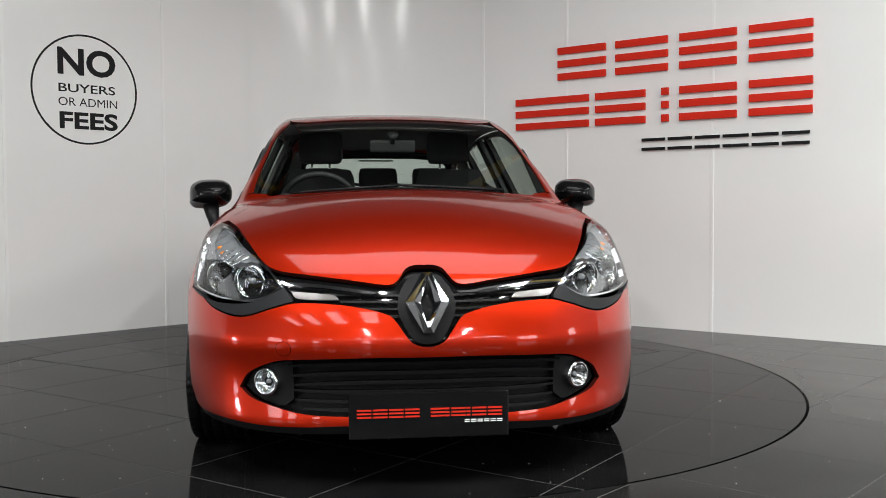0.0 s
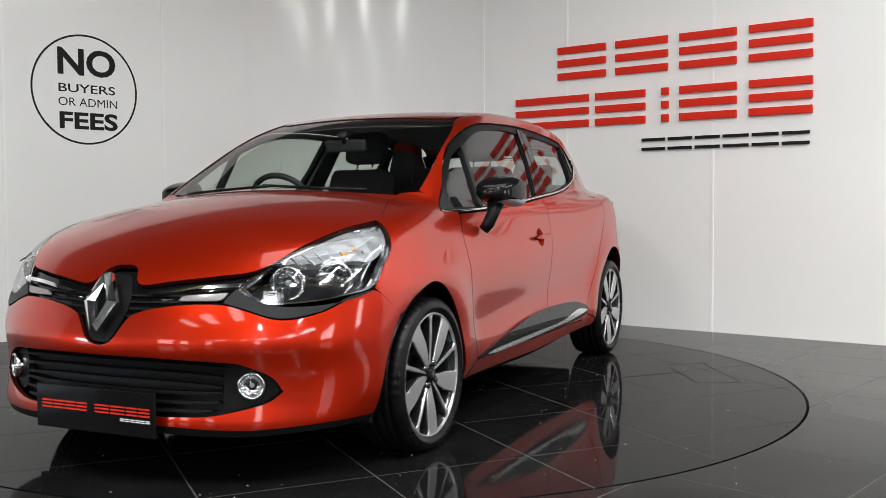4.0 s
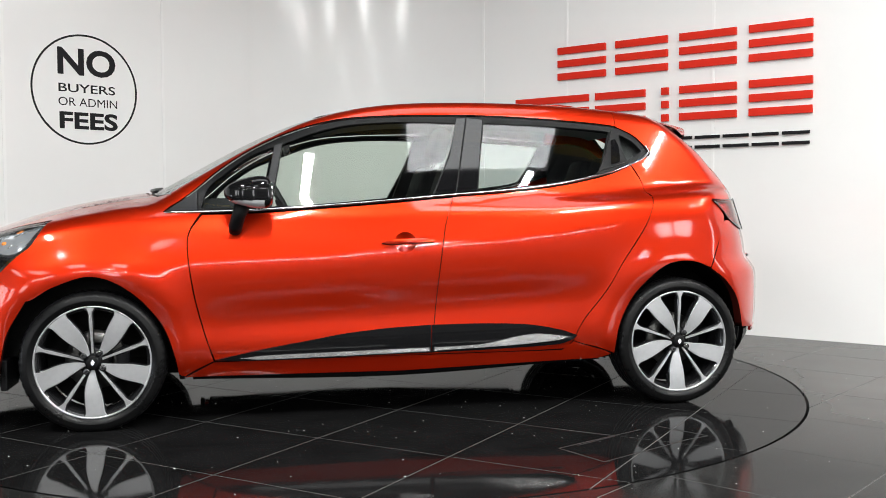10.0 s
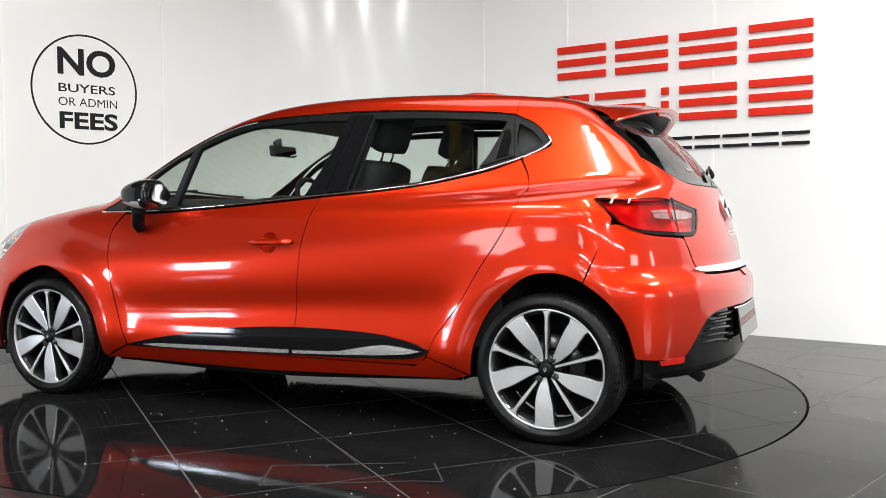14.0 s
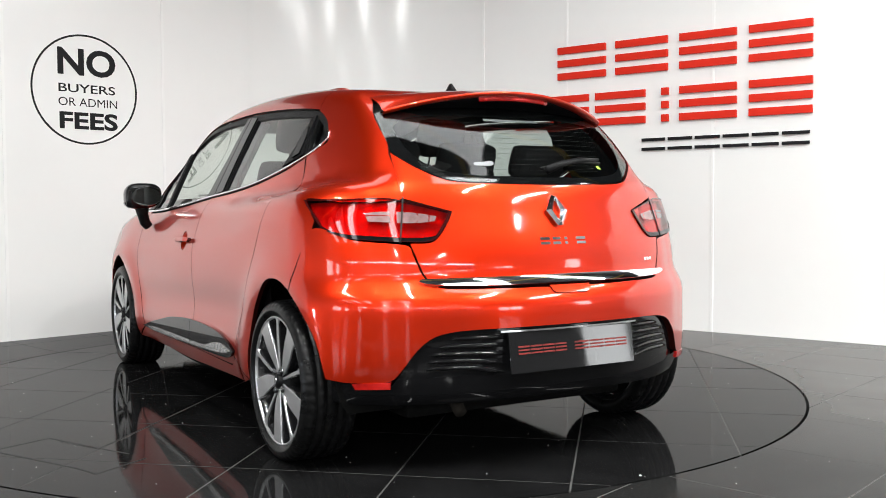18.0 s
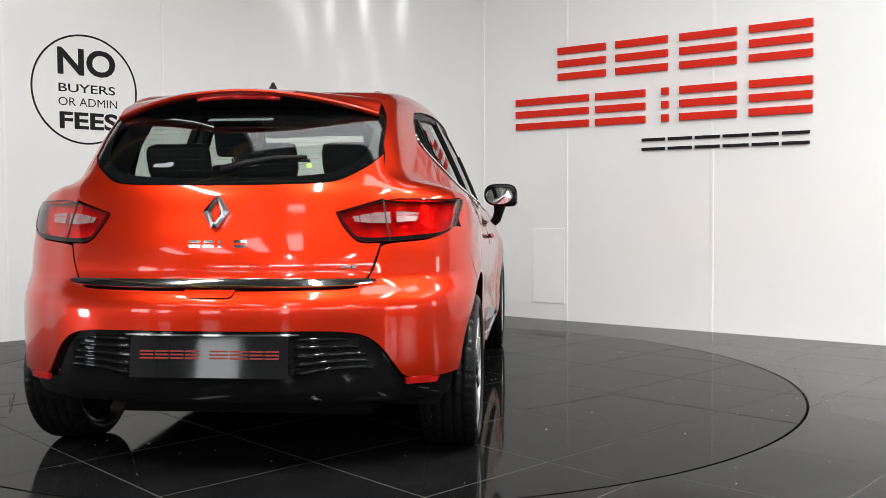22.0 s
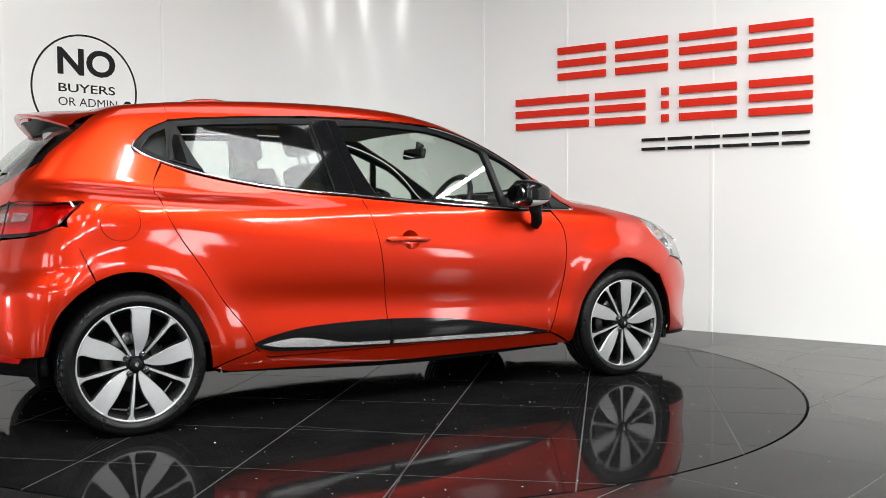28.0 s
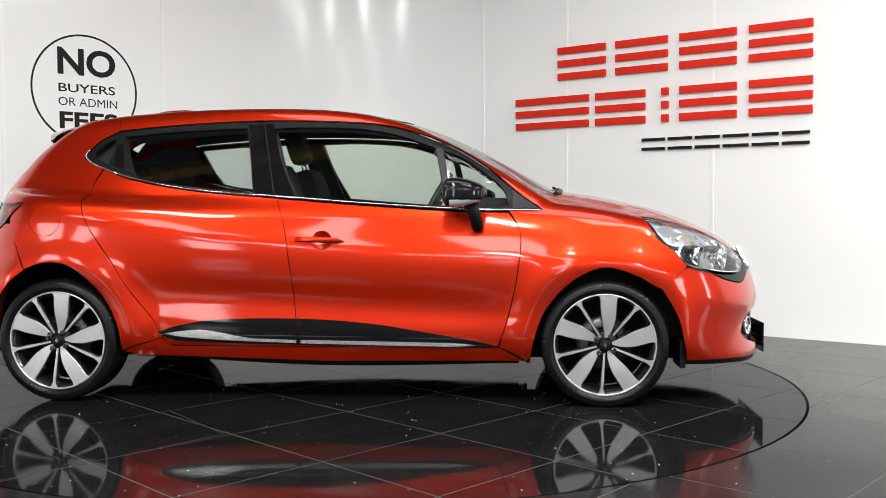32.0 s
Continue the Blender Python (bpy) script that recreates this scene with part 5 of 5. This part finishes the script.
REAR_GLASS = aft(sym([(-1.40, 0, 1.325), (-1.40, .3, 1.302), (-1.395, .45, 1.285), (-1.40, .53, 1.268), (-1.523, .541, 1.163), (-1.564, .537, 1.120), (-1.650, .463, 1.060), (-1.720, .379, 1.018), (-1.762, .209, 1.008), (-1.774, 0, 1.006)]))
REAR_CLEAR = aft(sym([(-1.42, 0, 1.270), (-1.42, .25, 1.265), (-1.42, .40, 1.245), (-1.45, .455, 1.215), (-1.56, .43, 1.11), (-1.66, .37, 1.055), (-1.73, .20, 1.035), (-1.74, 0, 1.033)]))
rg = part("rear_window", panel(REAR_GLASS, "R", 0.03, out=-0.004, rim=0.008), DARKGLASS, car, "dark tinted rear window")
rg.visible_shadow = False
part("window_border", panel(REAR_GLASS, "R", 0.03, out=-0.009, rim=0.004, holes=[REAR_CLEAR]), PIANO, rg)
for z in (1.06, 1.08, 1.10, 1.12, 1.14, 1.16, 1.18, 1.20, 1.22, 1.24):
    half = .20 + (z - 1.03) * 1.1
    half = min(half, .42)
    row = from_flat(to_flat([(-1.6, half * (k / 6 - 1), z) for k in range(13)], "R"), "R")
    part("heater_wire", tube((row - slope(row) * 0.010).tolist(), 0.0004, 4), DASH, rg)


def spoiler_bm(under):
    """The roof's tail: its upper skin and thin lip, or the black underside."""
    bm, rows = bmesh.new(), []
    for i in range(49):
        y = -.500 + 1.00 * i / 48
        k = y * y
        root = from_flat([(-1.372 + .05 * k, y)], "T")[0] + np.array((0, 0, .001))
        tip = np.array((-1.616 + .56 * k, y, 1.350 - .31 * k))
        mids = [root + (tip - root) * f + np.array((0, 0, .010 * f * (1 - f) * 4)) for f in (.25, .5, .75)]
        heel = tip + np.array((.010, 0, -.016))
        if under:
            und = np.array((-1.484 + .28 * k, y, 1.300 - .20 * k))
            ring = [heel + np.array((.0, 0, .001)), (heel * 2 + und) / 3 + np.array((0, 0, .008)), (heel + und * 2) / 3 + np.array((0, 0, .004)), und]
        else:
            ring = [root, *mids, tip + np.array((.012, 0, .0015)), tip, tip + np.array((-.001, 0, -.007)), heel, heel + np.array((.03, 0, -.001))]
        rows.append([bm.verts.new(p) for p in ring])
    for p, q in zip(rows, rows[1:]):
        for k in range(len(p) - 1):
            bm.faces.new((p[k], p[k + 1], q[k + 1], q[k]))
    bmesh.ops.recalc_face_normals(bm, faces=bm.faces)
    return bm


spoiler = part("roof_spoiler", spoiler_bm(False), RED, car, smooth=True)
part("spoiler_underside", spoiler_bm(True), PLASTIC, spoiler, "gloss black spoiler underside", smooth=True)
stop_line = [(-1.588 + .56 * y * y, y, 1.327 - .31 * y * y) for y in [-.155 + .31 * i / 12 for i in range(13)]]
part("stop_lamp", tube(stop_line, .010, 8, flat=.5), REDLAMP, spoiler, "red high-level stop lamp")
part("gate_strip", panel(sym([(-1.885, 0, .684), (-1.87, .3, .682), (-1.83, .45, .680), (-1.800, .528, .678), (-1.797, .540, .670), (-1.81, .518, .660), (-1.84, .45, .653), (-1.87, .3, .650), (-1.89, 0, .650)]), "R", 0.02, out=0.012, rim=0.014), CHROME, car, "chrome strip across the tailgate")
part("gate_handle", panel(sym([(-1.89, 0, .648), (-1.89, .085, .648), (-1.89, .07, .624), (-1.89, 0, .622)]), "R", 0.02, out=0.005, rim=0.02), RED, car)
for k in range(4):
    y = .088 - .052 * k
    w = (.040, .034, .012, .042)[k]
    for z in (.792, .808):
        part("badge_bar", panel([(-1.86, y, z + .005), (-1.86, y - w, z + .005), (-1.86, y - w, z - .004), (-1.86, y, z - .004)], "R", 0.02, out=0.003, rim=0.003, curve=False, gap=0), CHROME, car)
for k in range(3):
    y = -.430 - .022 * k
    part("badge_bar", panel([(-1.84, y, .727), (-1.84, y - .017, .727), (-1.84, y - .017, .716), (-1.84, y, .716)], "R", 0.02, out=0.003, rim=0.003, curve=False, gap=0), CHROME, car)
for k, z in enumerate((.484, .458, .432, .408, .384)):
    far = (.46, .505, .535, .55, .56)[k]
    drop = (0, 0, -.004, -.010, -.016)[k]
    row = from_flat(to_flat([(-1.93, .285, z + drop), (-1.92, .33, z + drop * .8), (-1.91, .37, z + drop * .3), (-1.90, .42, z), (-1.89, far - .03, z), (-1.88, far, z - .003)], "R"), "R")
    both("valance_rib", tube((row - slope(row) * 0.019).tolist(), [.009, .009, .009, .009, .008, .004], 10), PIANO, car)
both("rear_reflector", panel([(-1.705, .740, .337), (-1.79, .640, .344), (-1.785, .640, .318), (-1.71, .730, .316)], "R", 0.015, out=0.003, rim=0.012, curve=False), REDLAMP, car, "red bumper reflector")
part("plate_lamp", panel([(-1.92, .29, .506), (-1.92, -.30, .506), (-1.92, -.30, .498), (-1.92, .29, .498)], "R", 0.03, out=-0.004, rim=0.01, curve=False), CHROME, car)

label_me = panel(aft([(-1.44, .105, 1.262), (-1.44, -.105, 1.262), (-1.45, -.105, 1.250), (-1.45, .105, 1.250)]), "R", 0.03, out=-0.012, rim=0.0, curve=False)
part("window_label", label_me, FROST, rg, "white strip label inside the rear window")
sticker = panel(aft([(-1.68, .262, 1.082), (-1.68, .22, 1.083), (-1.68, .20, 1.088), (-1.68, .185, 1.083), (-1.68, .184, 1.072), (-1.68, .20, 1.067), (-1.68, .262, 1.068)]), "R", 0.015, out=-0.002, rim=0.0)
part("window_sticker", sticker, FROST, rg, "small white sticker on the rear window")
part("window_sticker", panel(aft([(-1.70, -.285, 1.078), (-1.70, -.305, 1.078), (-1.70, -.305, 1.062), (-1.70, -.285, 1.062)]), "R", 0.01, out=-0.002, rim=0.0, curve=False), LIME, rg, "small lime sticker on the rear window")

# rear wiper, front wipers, aerial
arm = from_flat(to_flat([(-1.72, y, 1.040 + .035 * s) for y, s in ((.0, 0), (-.08, .7), (-.18, 1.2), (-.29, 1.3))], "R"), "R")
arm = arm + slope(arm) * 0.02
part("rear_wiper", tube(arm.tolist(), [.016, .012, .010, .006], 8, flat=.6), PLASTIC, car, "black rear wiper")
blade = from_flat(to_flat([(-1.72, y, 1.052 + .02 * s) for y, s in ((.01, .1), (-.1, 1.0), (-.2, 1.5), (-.30, 1.4))], "R"), "R")
part("wiper_blade", tube((blade + slope(blade) * 0.008).tolist(), .006, 6), RUBBER, car)
for y0, y1, x0 in ((.44, -.06, 1.085), (-.02, -.48, 1.10)):
    row = np.array([(x0 + .03 * math.sin(math.pi * k / 8) - .10 * (y0 + (y1 - y0) * k / 8) ** 2, y0 + (y1 - y0) * k / 8) for k in range(9)])
    pts = from_flat(row, "T")
    part("front_wiper", tube((pts + slope(pts) * 0.008).tolist(), .007, 6), RUBBER, car, "black windscreen wiper")
cowl = sym([(1.163, 0, 0), (1.142, .27, 0), (1.085, .50, 0), (1.062, .545, 0), (1.045, .545, 0), (1.06, .50, 0), (1.122, .27, 0), (1.143, 0, 0)])
part("cowl_cover", panel(cowl, "T", 0.03, out=-0.012, rim=0.03, gap=0), PLASTIC, car)
spot = from_flat([(-1.115, 0)], "T")[0]
bm = bmesh.new()
bmesh.ops.create_cone(bm, cap_ends=True, segments=20, radius1=.030, radius2=.006, depth=.045)
bm.transform(Matrix.Translation((spot[0], 0, spot[2] + .018)) @ Matrix.Diagonal((1.6, .8, 1, 1)))
part("aerial", bm, PLASTIC, car, "small black roof aerial", smooth=True)
for side in (1, -1):
    lid = from_flat([(-.86 + dx, side * .40) for dx in (-.11, -.055, 0, .055, .11)], "T")
    part("rail_cover", tube((lid + np.array((0, 0, .001))).tolist(), [.004, .012, .014, .012, .004], 8, flat=1.6), RED, car)

# ---- cabin ----
part("headliner", panel([(x * .985, y * .93, z) for x, y, z in roof], "T", 0.05, out=-0.045, rim=0.0), TRIMGREY, car, "pale grey roof lining")
both("pillar_lining", panel(cant, "D", 0.04, out=-0.007, rim=0.0, gap=0.0), DASH, car)
both("pillar_lining", panel([(-1.05, 0, 1.30), (-1.115, 0, 1.12), (-1.15, 0, .95), (-1.55, 0, .95), (-1.55, 0, 1.12), (-1.40, 0, 1.25), (-1.25, 0, 1.31)], "S", 0.05, out=-0.05, rim=0.0), DASH, car)
both("door_card", panel([(.90, 0, .35), (.90, 0, .885), (.37, 0, .905), (-.25, 0, .955), (-.758, 0, 1.008), (-1.1, 0, 1.08), (-1.1, 0, .35)], "S", 0.06, out=-0.07, rim=0.0, curve=False), DASH, car, "black door card")
both("pillar_lining", panel([(-.17, 0, .98), (-.355, 0, .99), (-.415, 0, 1.33), (-.29, 0, 1.335)], "S", 0.05, out=-0.05, rim=0.02, curve=False), DASH, car)
both("cabin_side", panel([(1.9, 0, .30), (1.9, 0, .55), (1.3, 0, .88), (1.0, 0, .88), (1.0, 0, .25)], "S", 0.08, out=-0.12, rim=0.0, curve=False), DARK, car)
for name, dims in (("cabin_floor", (-1.1, 1.0, -.68, .68, .28, .32)), ("parcel_shelf", (-1.66, -1.22, -.50, .50, .93, .95))):
    part(name, a_box(*dims, bevel=.01), CLOTH, car)
dash = prism([(1.05, .925), (.90, .960), (.70, .968), (.60, .935), (.58, .85), (.64, .78), (.66, .55), (1.05, .50)], -.63, .63, Matrix(((1, 0, 0, 0), (0, 0, 1, 0), (0, 1, 0, 0), (0, 0, 0, 1))))
part("dashboard", dash, DASH, car, "black dashboard")
bm = a_box(.60, .70, -.56, -.20, .93, .99, bevel=.03)
part("binnacle", bm, DASH, car)
bm = a_box(.57, .64, -.11, .11, .78, .955, bevel=.02)
part("centre_screen", bm, PIANO, car)
sw = Matrix.Translation((.47, -.37, .925)) @ Matrix.Rotation(radians(-62), 4, "Y")
rim_pts = [tuple(sw @ Vector((.178 * math.cos(2 * math.pi * k / 36), .183 * math.sin(2 * math.pi * k / 36), 0))) for k in range(36)]
wheel_ob = part("steering_wheel", tube(rim_pts, .015, 8, closed=True), DASH, car, "black steering wheel")
bm = bmesh.new()
box(bm, -.06, .06, -.07, .07, -.03, .02, bevel=.02)
box(bm, -.03, .02, -.175, .175, -.012, .008, bevel=.005)
box(bm, -.175, 0, -.03, .03, -.012, .008, bevel=.005)
bm.transform(sw)
part("wheel_hub", bm, DASH, wheel_ob)
part("steering_column", tube([(.48, -.37, .91), (.72, -.37, .80)], .035, 10), DASH, car)


def seat(x, y, wide, name):
    """A front seat: cushion, leaning backrest, headrest on two posts."""
    bm = a_box(-.26, .26, -wide, wide, -.09, .09, bevel=.06)
    bm.transform(Matrix.Translation((x + .20, y, .52)) @ Matrix.Rotation(radians(-8), 4, "Y"))
    ob = part(name, bm, CLOTH, car, "dark grey cloth seat", smooth=True)
    lean = Matrix.Translation((x - .07, y, .56)) @ Matrix.Rotation(radians(-18), 4, "Y")
    bm = a_box(-.07, .07, -wide + .02, wide - .02, 0, .60, bevel=.05)
    for v in bm.verts:
        v.co.y *= 1 - .22 * max(v.co.z - .32, 0) / .28
    bm.transform(lean)
    part("backrest", bm, CLOTH, ob, smooth=True)
    bm = a_box(-.045, .055, -.125, .125, .645, .835, bevel=.042)
    bm.transform(lean)
    part("headrest", bm, CLOTH, ob, smooth=True)
    for dy in (-.05, .05):
        part("post", tube([tuple(lean @ Vector((0, dy, .58))), tuple(lean @ Vector((0, dy, .68)))], .006, 8), CHROME, ob)
    return ob


seat(-.10, .37, .25, "front_seat")
seat(-.10, -.37, .25, "front_seat")
bm = a_box(-.24, .24, -.62, .62, -.09, .09, bevel=.06)
bm.transform(Matrix.Translation((-.80, 0, .50)))
bench = part("rear_seat", bm, CLOTH, car, "dark grey cloth rear bench", smooth=True)
lean = Matrix.Translation((-1.02, 0, .52)) @ Matrix.Rotation(radians(-20), 4, "Y")
bm = a_box(-.06, .06, -.60, .60, 0, .56, bevel=.05)
bm.transform(lean)
part("backrest", bm, CLOTH, bench, smooth=True)
for y in (-.36, 0, .36):
    bm = a_box(-.04, .045, -.13, .13, .555, .70, bevel=.04)
    bm.transform(lean @ Matrix.Translation((0, y, 0)))
    part("headrest", bm, CLOTH, bench, smooth=True)
bm = a_box(-.015, .012, -.112, .112, -.03, .03, bevel=.012)
bm.transform(pose(.47, -.008, 1.222, 0, 8, 0))
rvm = part("rear_view_mirror", bm, DASH, car, "black interior rear-view mirror")
bm = a_box(-.017, -.0155, -.104, .104, -.025, .025)
bm.transform(pose(.47, -.008, 1.222, 0, 8, 0))
part("mirror_glass", bm, MIRROR, rvm)
part("mirror_stem", tube([(.48, -.008, 1.235), (.492, -.008, 1.258), (.505, -.008, 1.278)], [.012, .014, .028], 10), DASH, rvm)

# ---- writing on the walls ----
def lettering(text, wide, high, deep, bold):
    """Upright letters as a mesh, wide x high, on the plane y = 0, facing -y."""
    cu = bpy.data.curves.new("letters", "FONT")
    cu.body, cu.size, cu.extrude, cu.offset, cu.resolution_u = text, 1.0, 0.01, bold, 4
    ob = bpy.data.objects.new("letters", cu)
    scene.collection.objects.link(ob)
    bpy.context.view_layer.update()
    me = bpy.data.meshes.new_from_object(ob.evaluated_get(bpy.context.evaluated_depsgraph_get()))
    bpy.data.objects.remove(ob)
    v = np.zeros(len(me.vertices) * 3)
    me.vertices.foreach_get("co", v)
    v = v.reshape(-1, 3)
    lo, hi = v.min(0), v.max(0)
    v = (v - lo) / (hi - lo)
    v = np.stack([v[:, 0] * wide, -v[:, 2] * deep - 0.0006, v[:, 1] * high], -1)
    me.vertices.foreach_set("co", v.ravel())
    me.update()
    return me


notice = tagged(new("wall_sticker"), "round black outline notice about fees on the white wall", "sticker")
base = along(AT_L, DIR_L, 0)
ring_me = bpy.data.meshes.new("ring")
rv, rf = [], []
for k in range(96):
    a = 2 * math.pi * k / 96
    for r, d in ((.385, -.0006), (.385, -.0022), (.399, -.0022), (.399, -.0006)):
        rv.append(tuple(base @ Vector((.587 + r * math.cos(a), d, 1.787 + r * math.sin(a)))))
for k in range(96):
    j = (k + 1) % 96
    rf += [(k * 4 + i, k * 4 + i + 1, j * 4 + i + 1, j * 4 + i) for i in range(3)]
ring_me.from_pydata(rv, [], rf)
part("ring", ring_me, SIGNBLACK, notice)
for text, s0, s1, z0, z1, bold in (("NO", .382, .818, 1.885, 2.083, .030), ("BUYERS", .386, .812, 1.762, 1.824, .010), ("OR ADMIN", .384, .826, 1.664, 1.724, -.002), ("FEES", .389, .828, 1.497, 1.622, .030)):
    part("lettering", turned(lettering(text, s1 - s0, z1 - z0, .0016, bold), base @ Matrix.Translation((s0, 0, z0))), SIGNBLACK, notice)

base = along(AT_R, DIR_R, 0)
sign = tagged(new("wall_sign"), "raised red and black bars of lettering on the white wall", "sign")
RED_ROWS = [(1.921, 2.178, [(-1.278, -.856), (-.77, -.345), (-.252, .174), (.263, .697)]), (1.544, 1.795, [(-1.675, -1.003), (-.943, -.524), (-.392, -.337), (-.25, .177), (.266, .70)])]
for z0, z1, cells in RED_ROWS:
    for a, b in cells:
        for k in range(3):
            zc = z0 + .027 + (z1 - z0 - .054) * k / 2
            bm = a_box(a, b, -.026, -.0005, zc - .027, zc + .027, bevel=.003)
            bm.transform(base)
            part("red_bar", bm, SIGNRED, sign)
for k in range(6):
    a = -.559 + .2095 * k + .008
    for z in (1.346, 1.416):
        bm = a_box(a, a + .186, -.018, -.0005, z - .011, z + .011, bevel=.002)
        bm.transform(base)
        part("black_bar", bm, SIGNBLACK, sign)



# ---- motion ----
TURNS = [(0, -88.26), (0.5, -90.13), (1, -93.23), (1.5, -97.30), (2, -101.86), (3, -110.63), (4, -119.60), (5, -128.8), (6, -137.93), (7, -146.97), (8, -155.90), (9, -164.70), (10, -173.56), (11, -182.66),
         (12, -191.81), (13, -200.72), (14, -209.25), (15, -218.05), (16, -227.05), (17, -235.91), (18, -244.40), (19, -253.20), (20, -262.37), (21, -271.50), (22, -280.46), (23, -289.37), (24, -298.39),
         (25, -307.28), (26, -316.15), (27, -325.0), (28, -333.84), (29, -342.82), (30, -351.72), (31, -360.53), (32, -369.31)]


def motions():
    spot = pose(-0.065, 0.149, 0.0)
    walk(table, [(t, pose(0, 0, 0, 0, 0, a)) for t, a in TURNS])
    walk(car, [(t, pose(0, 0, 0, 0, 0, a) @ spot) for t, a in TURNS])


motions()
